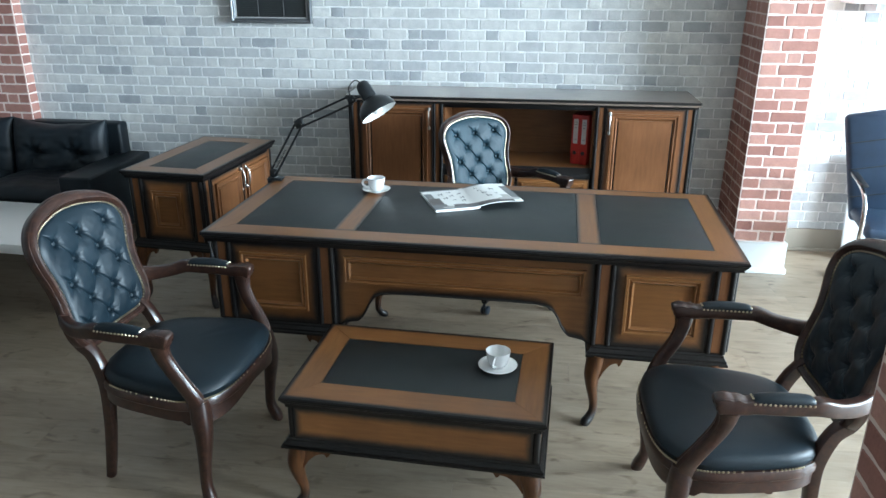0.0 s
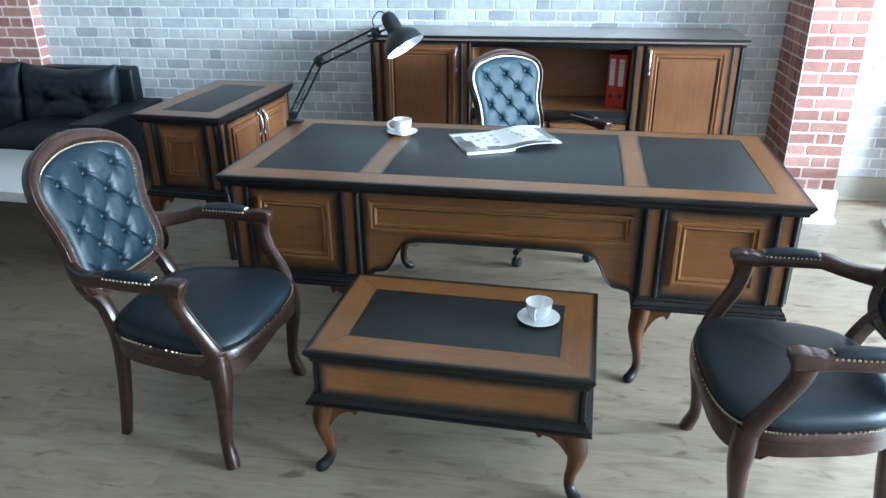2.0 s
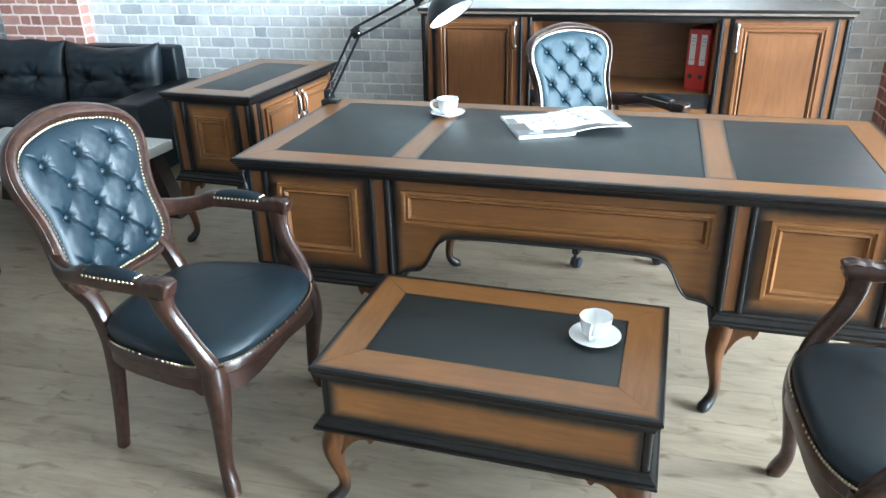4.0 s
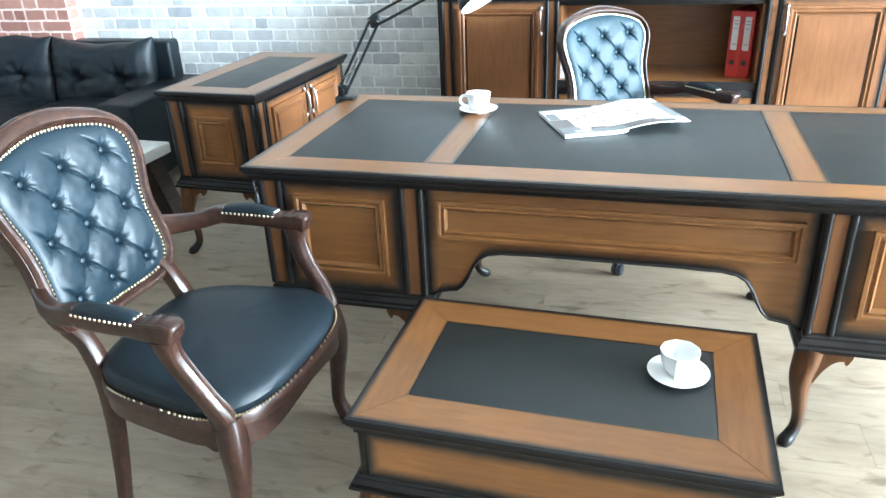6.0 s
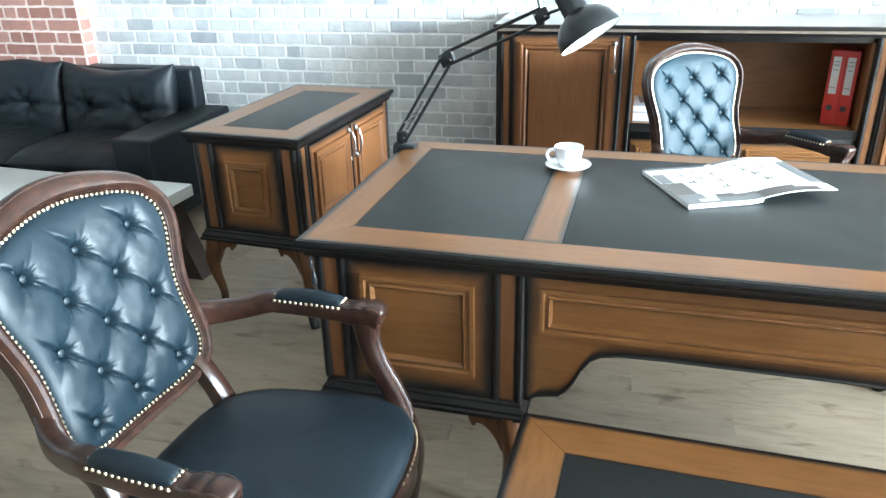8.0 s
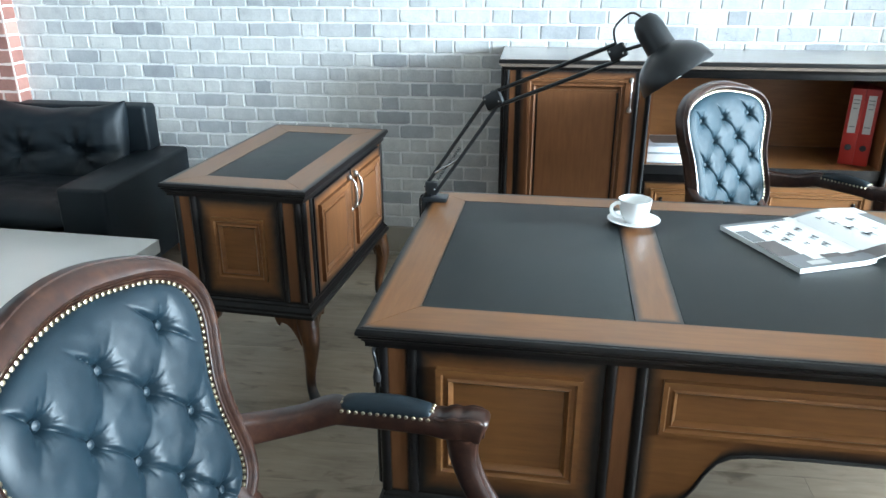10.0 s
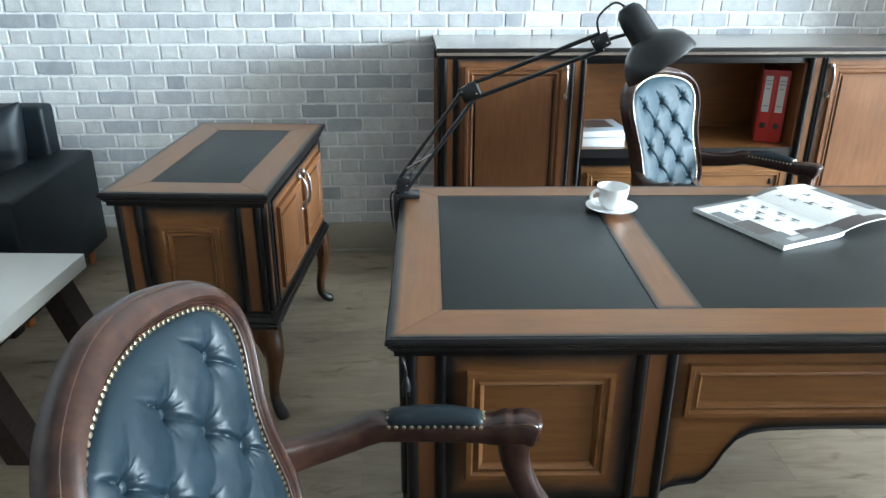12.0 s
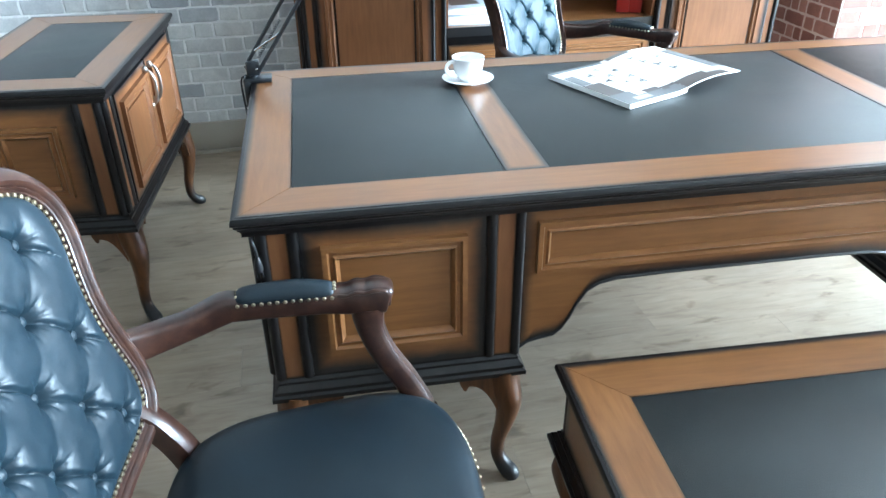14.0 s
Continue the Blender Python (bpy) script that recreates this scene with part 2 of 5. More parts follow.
def box(x0, x1, y0, y1, z0, z1, r=0.003, bm=None, seg=2):
    own = bmesh.new()
    bmesh.ops.create_cube(own, size=1)
    bmesh.ops.scale(own, vec=(x1 - x0, y1 - y0, z1 - z0), verts=own.verts)
    bmesh.ops.translate(own, vec=((x0 + x1) / 2, (y0 + y1) / 2, (z0 + z1) / 2), verts=own.verts)
    if r:
        bmesh.ops.bevel(own, geom=own.edges[:], offset=r, segments=seg, profile=0.5, affect="EDGES")
    if bm is None:
        return own
    me = bpy.data.meshes.new("t")
    own.to_mesh(me)
    own.free()
    bm.from_mesh(me)
    bpy.data.meshes.remove(me)
    return bm


def rubbed_board(corners, z0, z1, rub, amount=1.0):
    """A board over a flat outline (counter-clockwise corners in x, y); its top carries the rubbed-in dark edge, rub metres wide."""
    bm = bmesh.new()
    lay = bm.verts.layers.float.new("patina")
    n = len(corners)
    c = Vector((sum(p[0] for p in corners) / n, sum(p[1] for p in corners) / n))
    inner = []
    for i in range(n):
        p, a, b = (Vector(corners[k % n]) for k in (i, i - 1, i + 1))
        e1, e2 = (p - a).normalized(), (b - p).normalized()
        n1, n2 = Vector((-e1.y, e1.x)), Vector((-e2.y, e2.x))
        bis = (n1 + n2).normalized()
        inner.append(p + bis * (rub / max(0.35, bis.dot(n1))))
    rings = []
    for pts, z, val in ((corners, z0, amount), (corners, z1, amount), (inner, z1, 0.0)):
        ring = []
        for p in pts:
            v = bm.verts.new((p[0], p[1], z))
            v[lay] = val
            ring.append(v)
        rings.append(ring)
    for a, b in zip(rings, rings[1:]):
        for i in range(n):
            bm.faces.new((a[i], a[(i + 1) % n], b[(i + 1) % n], b[i]))
    bm.faces.new(rings[-1])
    bm.faces.new(rings[0][::-1])
    return bm


def frame_board(corners, z0, z1, rub, inner):
    """A mitred board of a frame: outer edge a to b, inner edge c to d. The outer edge is rubbed black, the inner one a little."""
    bm = bmesh.new()
    lay = bm.verts.layers.float.new("patina")
    a, b, c, d = (Vector(p) for p in corners)
    wd = max(1e-4, min((a - d).length, (b - c).length) * 0.707)
    rows = []
    for f, val, z in ((0, 1, z0), (0, 1, z1), (rub / wd, 0.0, z1), (1 - 0.010 / wd, 0.0, z1), (1, inner, z1), (1, inner, z0)):
        pair = []
        for p in (a.lerp(d, f), b.lerp(c, f)):
            v = bm.verts.new((p.x, p.y, z))
            v[lay] = val
            pair.append(v)
        rows.append(pair)
    for p, q in zip(rows, rows[1:] + rows[:1]):
        bm.faces.new((p[0], p[1], q[1], q[0]))
    bm.faces.new([p[0] for p in rows][::-1])
    bm.faces.new([p[1] for p in rows])
    return bm


def turned(bm, m):
    bmesh.ops.transform(bm, matrix=m, verts=bm.verts)
    return bm


def sweep_rect(x0, x1, y0, y1, prof):
    """A moulding of the profile (out, z) mitred round a rectangle."""
    bm = bmesh.new()
    rings = []
    for sx, sy in ((0, 0), (1, 0), (1, 1), (0, 1)):
        ring = []
        for o, z in prof:
            ring.append(bm.verts.new(((x1 + o) if sx else (x0 - o), (y1 + o) if sy else (y0 - o), z)))
        rings.append(ring)
    k = len(prof)
    for i in range(4):
        a, b = rings[i], rings[(i + 1) % 4]
        for j in range(k):
            bm.faces.new((a[j], a[(j + 1) % k], b[(j + 1) % k], b[j]))
    return bm


def moulding_frame(w, h, width, height, r=None):
    """An applied frame in the plane x, z, standing proud towards -y, centred; a raised outer fillet and a sloping inner one."""
    prof = [(0, 0), (0, height), (-width * 0.3, height), (-width * 0.42, height * 0.55), (-width * 0.62, height * 0.55), (-width * 0.75, height * 0.85), (-width, height * 0.1), (-width, 0)]
    bm = sweep_rect(-w / 2, w / 2, -h / 2, h / 2, prof)
    return turned(bm, Matrix.Rotation(radians(90), 4, "X"))


def ring_sweep(path, section, closed=False, up=None, cap=True):
    """Sweeps section(i, n) -> list of (a, b) round the points of path; a lies along 'side', b along 'up'."""
    bm = bmesh.new()
    n = len(path)
    rings = []
    for i, p in enumerate(path):
        p = Vector(p)
        a = Vector(path[(i - 1) % n] if closed else path[max(i - 1, 0)])
        b = Vector(path[(i + 1) % n] if closed else path[min(i + 1, n - 1)])
        t = (b - a).normalized()
        u = Vector(up(i) if callable(up) else up)
        side = t.cross(u).normalized()
        v = side.cross(t).normalized()
        rings.append([bm.verts.new(p + side * s + v * w) for s, w in section(i, n)])
    k = len(rings[0])
    for i in range(n if closed else n - 1):
        a, b = rings[i], rings[(i + 1) % n]
        for j in range(k):
            bm.faces.new((a[j], a[(j + 1) % k], b[(j + 1) % k], b[j]))
    if cap and not closed:
        bm.faces.new(rings[0][::-1])
        bm.faces.new(rings[-1])
    return bm


def oval(a, b, k=12, p=2.0):
    pts = []
    for i in range(k):
        t = 2 * math.pi * i / k
        c, s = math.cos(t), math.sin(t)
        pts.append((a * math.copysign(abs(c) ** (2 / p), c), b * math.copysign(abs(s) ** (2 / p), s)))
    return pts


def fluted(a, b):
    """A rounded square section with a groove down its front."""
    pts = oval(a, b, 20, 3.0)
    return [(x * (0.90 if k in (4, 6) else 1.0), y * (0.86 if k in (4, 6) else 1.0)) for k, (x, y) in enumerate(pts)]


def smooth_path(pts, n):
    """Catmull-Rom through the points; extra columns are carried along."""
    pts = [np.array(p, float) for p in pts]
    out = []
    for i in range(n):
        f = i / (n - 1) * (len(pts) - 1)
        k = min(int(f), len(pts) - 2)
        t = f - k
        p0, p1, p2, p3 = pts[max(k - 1, 0)], pts[k], pts[k + 1], pts[min(k + 2, len(pts) - 1)]
        out.append(0.5 * (2 * p1 + (p2 - p0) * t + (2 * p0 - 5 * p1 + 4 * p2 - p3) * t * t + (3 * p1 - p0 - 3 * p2 + p3) * t ** 3))
    return out


def lathe(prof, k=24, open_end=False):
    bm = bmesh.new()
    rings = []
    for r, z in prof:
        rings.append([bm.verts.new((r * math.cos(2 * math.pi * i / k), r * math.sin(2 * math.pi * i / k), z)) for i in range(k)])
    for a, b in zip(rings, rings[1:]):
        for i in range(k):
            bm.faces.new((a[i], a[(i + 1) % k], b[(i + 1) % k], b[i]))
    if not open_end:
        bm.faces.new(rings[0][::-1])
    bm.faces.new(rings[-1])
    return bm


def aim(a, b):
    a, b = Vector(a), Vector(b)
    return Matrix.Translation(a) @ (b - a).to_track_quat("Z", "Y").to_matrix().to_4x4(), (b - a).length


def rod(a, b, r, k=10):
    m, ln = aim(a, b)
    return turned(lathe([(r, 0), (r, ln)], k), m)


def join(a, b):
    me = bpy.data.meshes.new("t")
    b.to_mesh(me)
    b.free()
    a.from_mesh(me)
    bpy.data.meshes.remove(me)
    return a


def cabriole(h, top=0.034, spread=1.0):
    """A cabriole leg with its foot, turned out along +x, +y; the origin is the corner of the carcass above it."""
    s = spread
    pts = [(-0.040, h, top * 1.12), (-0.034, h * 0.86, top * 1.06), (-0.024, h * 0.72, top * 0.88), (-0.029, h * 0.52, top * 0.64), (-0.040, h * 0.32, top * 0.50),
           (-0.040, h * 0.17, top * 0.47), (-0.026, h * 0.08, top * 0.54), (-0.013, h * 0.04, top * 0.58), (-0.008, 0.0, top * 0.46)]
    q = smooth_path([(d * s, d * s, z, r) for d, z, r in pts], 26)
    bm = ring_sweep([p[:3] for p in q], lambda i, n: oval(q[i][3], q[i][3], 12, 2.6), up=(1, -1, 0))
    lay = bm.verts.layers.float.new("patina")
    for v in bm.verts:
        v[lay] = max(0.0, min(1.0, 1.15 - v.co.z / (h * 0.42)))
    return bm


def ear(length, drop, thick=0.022):
    """The shaped bracket beside the knee of a leg, in the plane x, z, running to -x from the origin."""
    outline = [(0, 0), (0, -drop * 1.2)]
    for i in range(9):
        t = i / 8
        outline.append((-length * (0.02 + 0.74 * t), -drop * 0.95 * (1 - t) ** 2.2 - drop * 0.30))
    outline += [(-length * 0.84, -drop * 0.46), (-length * 0.90, -drop * 0.40), (-length, -drop * 0.16), (-length, 0)]
    bm = bmesh.new()
    a = [bm.verts.new((x, -thick / 2, z)) for x, z in outline]
    b = [bm.verts.new((x, thick / 2, z)) for x, z in outline]
    bm.faces.new(a)
    bm.faces.new(b[::-1])
    for i in range(len(a)):
        j = (i + 1) % len(a)
        bm.faces.new((a[i], a[j], b[j], b[i]))
    return bm


def add_legs(root, x0, x1, y0, y1, h, ears=0.09):
    for cx, cy, deg in ((x1, y1, 0), (x0, y1, 90), (x0, y0, 180), (x1, y0, 270)):
        leg = part("leg", turned(cabriole(h), pose(cx, cy, 0, 0, 0, deg)), LEGWOOD, root)
        for k, bm in enumerate((ear(ears, h * 0.26), turned(ear(ears, h * 0.26), Matrix.Rotation(radians(-90), 4, "Z") @ Matrix.Scale(-1, 4, (1, 0, 0))))):
            sh = (-0.052, -0.024, h) if k == 0 else (-0.024, -0.052, h)
            part("bracket", turned(bm, pose(cx, cy, 0, 0, 0, deg) @ Matrix.Translation(sh)), LEGWOOD, leg)


LEGWOOD = wood_mat("walnut_leg", (0.055, 0.020, 0.008), (0.100, 0.038, 0.013), (0.145, 0.056, 0.018), (14, 14, 2), 0.34, BLACK_STAIN)

EDGE_PROFILE = [(0.0, 0.0), (0.003, -0.006), (0.003, -0.013), (-0.002, -0.017), (-0.002, -0.021), (-0.009, -0.028), (-0.013, -0.036), (-0.013, -0.044), (-0.05, -0.044), (-0.05, -0.004), (-0.016, 0.0)]


def leather_top(root, x0, x1, y0, y1, z, wx0, wx1, wy0, wy1, strips=()):
    """A top: black moulded edge, four mitred rubbed boards, leather inlays and the strips between them."""
    part("edge_moulding", sweep_rect(x0, x1, y0, y1, [(o, z - 0.001 + h) for o, h in EDGE_PROFILE]), BLACKWOOD, root, "black stained moulded edge")
    i = 0.007
    ox0, ox1, oy0, oy1 = x0 + i, x1 - i, y0 + i, y1 - i
    ix0, ix1, iy0, iy1 = x0 + wx0, x1 - wx1, y0 + wy0, y1 - wy1
    zb, g = z - 0.03, 0.0007
    for c, m in ((((ox0 + g, oy0), (ox1 - g, oy0), (ix1 - g, iy0), (ix0 + g, iy0)), WOOD_X), (((ox1, oy0 + g), (ox1, oy1 - g), (ix1, iy1 - g), (ix1, iy0 + g)), WOOD_Y),
                 (((ox1 - g, oy1), (ox0 + g, oy1), (ix0 + g, iy1), (ix1 - g, iy1)), WOOD_X), (((ox0, oy1 - g), (ox0, oy0 + g), (ix0, iy0 + g), (ix0, iy1 - g)), WOOD_Y)):
        part("frame_board", frame_board(c, zb, z, 0.020, 0.6), m, root, smooth=False)
    edges = [ix0] + [e for s in strips for e in s] + [ix1]
    for a, b in zip(edges[0::2], edges[1::2]):
        part("leather_inlay", box(a + 0.001, b - 0.001, iy0 + 0.001, iy1 - 0.001, zb, z - 0.0006, 0.001), DESKLEATHER, root, "black grained leather inlay")
    for a, b in strips:
        part("divider_strip", rubbed_board(((a, iy0), (b, iy0), (b, iy1), (a, iy1)), zb, z + 0.0002, 0.024), WOOD_Y, root, smooth=False)
    part("core", box(x0 + 0.03, x1 - 0.03, y0 + 0.03, y1 - 0.03, z - 0.043, zb - 0.001, 0), BLACKWOOD, root)


def rubbed_panel(w, h, thick, rub, amount=1.0):
    """An upright board in the plane x, z, facing -y, centred."""
    return turned(rubbed_board(((-w / 2, -h / 2), (w / 2, -h / 2), (w / 2, h / 2), (-w / 2, h / 2)), 0, thick, rub, amount), Matrix.Rotation(radians(90), 4, "X"))


def carcass_face(root, m, w, z0, z1, panel=True, post=0.036, margin=0.066, mould=None):
    """One face of a carcass: the origin of m lies at its middle on the floor, facing -y. Corner posts between black reeds, and a framed panel."""
    h, zc = z1 - z0, (z0 + z1) / 2
    at = m @ Matrix.Translation((0, 0, zc))
    for s in (-1, 1):
        for off in (0.010, 0.010 + post + 0.022):
            x = s * (w / 2 - off)
            part("reed", turned(rod((x, -0.004, -h / 2), (x, -0.004, h / 2), 0.0115, 10), at), BLACKWOOD, root)
        part("post", turned(rubbed_panel(post + 0.004, h, 0.008, 0.008, 0.9), at @ Matrix.Translation((s * (w / 2 - 0.021 - post / 2), 0, 0))), WOOD_Z, root, smooth=False)
    pw = w - 2 * (0.021 + post + 0.022)
    if panel:
        part("panel", turned(rubbed_panel(pw, h, 0.004, 0.060, 1.0), at), WOOD_X, root, smooth=False)
        iw, ih, up = mould or (pw - 2 * margin * 0.75, h - 2 * margin, 0.0)
        part("panel_moulding", turned(moulding_frame(iw, ih, 0.034, 0.015), at @ Matrix.Translation((0, -0.004, up))), WOOD_X, root)


BASE_PROFILE = [(0.004, 0.052), (0.004, 0.046), (0.010, 0.040), (0.010, 0.034), (0.020, 0.022), (0.020, 0.014), (0.026, 0.010), (0.026, 0.0), (-0.03, 0.0), (-0.03, 0.052)]


# ---- desk ----
def executive_desk():
    d = thing("executive_desk", pose(-0.420, 3.120, 0, 0, 0, -2.0), "large walnut and black executive desk with leather top and cabriole legs", "desk")
    hx, y0, y1, H = 1.10, -0.475, 0.452, 0.78
    leather_top(d, -hx, hx, y0, y1, H, 0.107, 0.107, 0.118, 0.090, ((-0.557, -0.463), (0.461, 0.555)))
    z0, z1, leg = 0.378, 0.735, 0.328
    for s in (-1, 1):
        px, w = s * 0.800, 0.53
        part("pedestal", box(px - w / 2, px + w / 2, y0 + 0.034, y1 - 0.03, z0, z1, 0.001), BLACKWOOD, d)
        carcass_face(d, pose(px, y0 + 0.034, 0), w, z0, z1, mould=(0.290, 0.255, 0.008))
        carcass_face(d, pose(px, y1 - 0.03, 0, 0, 0, 180), w, z0, z1)
        carcass_face(d, pose(px + s * w / 2, 0.002, 0, 0, 0, 90 * s), y1 - y0 - 0.064, z0, z1)
        part("base_moulding", sweep_rect(px - w / 2 + 0.012, px + w / 2 - 0.012, y0 + 0.034, y1 - 0.03, [(o, leg - 0.001 + z) for o, z in BASE_PROFILE]), BLACKWOOD, d)
        part("base_board", box(px - w / 2 + 0.01, px + w / 2 - 0.01, y0 + 0.05, y1 - 0.05, leg + 0.002, leg + 0.04, 0), BLACKWOOD, d)
        add_legs(d, px - w / 2 - 0.006, px + w / 2 + 0.006, y0 + 0.004, y1 - 0.006, leg)
    # modesty panel with its shaped lower edge
    half = 0.535
    low = []
    for x, z in ((-0.535, 0.372), (-0.525, 0.372), (-0.508, 0.385), (-0.478, 0.392), (-0.450, 0.396), (-0.432, 0.412), (-0.415, 0.440), (-0.400, 0.475), (-0.378, 0.508), (-0.352, 0.524), (-0.31, 0.532), (-0.2, 0.535)):
        low.append((x, z))
    low += [(-x, z) for x, z in low[::-1]]
    bm = bmesh.new()
    lay = bm.verts.layers.float.new("patina")
    rows = []
    for y, off, val in ((0.016, 0.0, 1.0), (0.0, 0.0, 1.0), (0.0, 0.044, 0.0)):
        ring = []
        for x, z in low:
            v = bm.verts.new((max(-half + off, min(half - off, x * (1 - off / 1.3))), y, z + off))
            v[lay] = val
            ring.append(v)
        for x in (half - off, -half + off):
            v = bm.verts.new((x, y, 0.735 - off * 0.5))
            v[lay] = val
            ring.append(v)
        rows.append(ring)
    k = len(rows[0])
    for a, b in zip(rows, rows[1:]):
        for i in range(k):
            bm.faces.new((a[i], a[(i + 1) % k], b[(i + 1) % k], b[i]))
    bm.faces.new(rows[2])
    bm.faces.new(rows[0][::-1])
    part("modesty_panel", turned(bm, Matrix.Translation((0, y0 + 0.055, 0))), WOOD_X, d, smooth=False)
    part("edge_strip", ring_sweep([(x, y0 + 0.062, z - 0.003) for x, z in low], lambda i, n: oval(0.010, 0.006, 8), up=(0, 0, 1)), BLACKWOOD, d)
    part("panel_moulding", turned(moulding_frame(1.0, 0.122, 0.030, 0.014), Matrix.Translation((0, y0 + 0.0545, 0.630))), WOOD_X, d)
    return d


executive_desk()


# ---- coffee table ----
def coffee_table():
    t = thing("coffee_table", pose(-0.516, 2.224, 0, 0, 0, -3.3), "small walnut and black coffee table with leather inlay and cabriole legs", "table")
    hx, hy, H = 0.445, 0.281, 0.467
    leather_top(t, -hx, hx, -hy, hy, H, 0.109, 0.109, 0.115, 0.115)
    bx, by, z0, z1, leg = hx - 0.024, hy - 0.024, 0.302, 0.424, 0.268
    part("body", box(-bx, bx, -by, by, z0, z1, 0.001), BLACKWOOD, t)
    for m, w in ((pose(0, -by, 0), bx), (pose(0, by, 0, 0, 0, 180), bx), (pose(bx, 0, 0, 0, 0, 90), by), (pose(-bx, 0, 0, 0, 0, -90), by)):
        part("apron_board", turned(rubbed_panel(2 * w - 0.03, z1 - z0, 0.008, 0.040, 1.0), m @ Matrix.Translation((0, 0, (z0 + z1) / 2))), WOOD_X, t, smooth=False)
    for sx in (-1, 1):
        for sy in (-1, 1):
            part("corner_post", rod((sx * (bx - 0.004), sy * (by - 0.004), z0), (sx * (bx - 0.004), sy * (by - 0.004), z1), 0.012), BLACKWOOD, t)
    part("base_moulding", sweep_rect(-bx, bx, -by, by, [(o + 0.004, leg - 0.001 + z * 0.70) for o, z in BASE_PROFILE]), BLACKWOOD, t)
    part("base_board", box(-bx + 0.01, bx - 0.01, -by + 0.01, by - 0.01, leg + 0.002, leg + 0.034, 0), BLACKWOOD, t)
    add_legs(t, -bx - 0.014, bx + 0.014, -by - 0.026, by + 0.026, leg, 0.105)


coffee_table()


def bow_handle(root, m, ln=0.12):
    q = [(0, 0, ln / 2), (0, -0.010, ln / 2), (0, -0.022, ln * 0.42), (0, -0.030, ln * 0.2), (0, -0.031, 0), (0, -0.030, -ln * 0.2), (0, -0.022, -ln * 0.42), (0, -0.010, -ln / 2), (0, 0, -ln / 2)]
    pts = smooth_path(q, 21)
    bm = ring_sweep(pts, lambda i, n: oval(0.0038 + 0.0018 * math.sin(math.pi * i / (n - 1)), 0.0038, 8), up=(1, 0, 0))
    for s in (-1, 1):
        join(bm, turned(lathe([(0.003, -0.012), (0.008, -0.008), (0.010, 0), (0.008, 0.008), (0.003, 0.012)], 10), Matrix.Translation((0, -0.008, s * ln / 2))))
    part("handle", turned(bm, m), HANDLE, root, "polished metal bow handle")


def panel_door(root, m, w, h, handle_x, handle_z):
    """A framed door facing -y, its middle at m."""
    d = part("door", turned(rubbed_panel(w, h, 0.018, 0.030, 0.9), m), WOOD_Z, root, smooth=False)
    part("panel_moulding", turned(moulding_frame(w - 0.062, h - 0.062, 0.036, 0.013), m @ Matrix.Translation((0, -0.0185, 0))), WOOD_Z, d)
    part("raised_panel", turned(rubbed_panel(w - 0.15, h - 0.15, 0.006, 0.014, 0.35), m @ Matrix.Translation((0, -0.0185, 0))), WOOD_Z, d, smooth=False)
    # flat black strips stand in for the shadow in the recess beside the panel
    for s in (-1, 1):
        x = s * (w / 2 - 0.071)
        part("groove", turned(box(x - 0.0035, x + 0.0035, -0.0205, -0.0180, -h / 2 + 0.085, h / 2 - 0.085, 0), m), BLACKWOOD, d)
    bow_handle(d, m @ Matrix.Translation((handle_x, -0.018, handle_z)))


# ---- side cabinet ----
def sideboard():
    s = thing("side_cabinet", pose(-2.105, 4.001, 0, 0, 0, -5.1), "low walnut and black side cabinet with two doors and leather top", "cabinet")
    x0, x1, y0, y1, H = -0.248, 0.248, -0.4525, 0.4525, 0.785
    leather_top(s, x0, x1, y0, y1, H, 0.109, 0.109, 0.110, 0.127)
    z0, z1, leg, i = 0.392, 0.740, 0.340, 0.030
    part("body", box(x0 + i, x1 - i, y0 + i, y1 - i, z0, z1, 0.001), BLACKWOOD, s)
    carcass_face(s, pose(0, y0 + i, 0), x1 - x0 - 2 * i, z0, z1)
    carcass_face(s, pose(0, y1 - i, 0, 0, 0, 180), x1 - x0 - 2 * i, z0, z1)
    carcass_face(s, pose(x1 - i, 0, 0, 0, 0, 90), y1 - y0 - 2 * i, z0, z1, panel=False, post=0.03)
    for k in (-1, 1):
        panel_door(s, pose(x1 - i + 0.002, k * 0.1815, (z0 + z1) / 2, 0, 0, 90), 0.355, z1 - z0 - 0.012, -k * 0.150, 0.085)
    part("base_moulding", sweep_rect(x0 + i, x1 - i, y0 + i, y1 - i, [(o, leg - 0.001 + z) for o, z in BASE_PROFILE]), BLACKWOOD, s)
    part("base_board", box(x0 + 0.05, x1 - 0.05, y0 + 0.05, y1 - 0.05, leg + 0.002, leg + 0.05, 0), BLACKWOOD, s)
    add_legs(s, x0 + 0.006, x1 - 0.006, y0 + 0.006, y1 - 0.006, leg)


sideboard()


# ---- tall cabinet against the wall ----
# base colour greyed and lightened to imitate the wall's sheen on the top
TOPWOOD = wood_mat("polished_walnut_top_sheen_grey", (0.110, 0.080, 0.062), (0.165, 0.124, 0.098), (0.210, 0.162, 0.132), (2, 10, 10), 0.34, None, 1.0)
TOPWOOD.node_tree.nodes["Principled BSDF"].inputs["Coat Roughness"].default_value = 0.16
TOPWOOD.node_tree.nodes["Principled BSDF"].inputs["Specular IOR Level"].default_value = 0.6

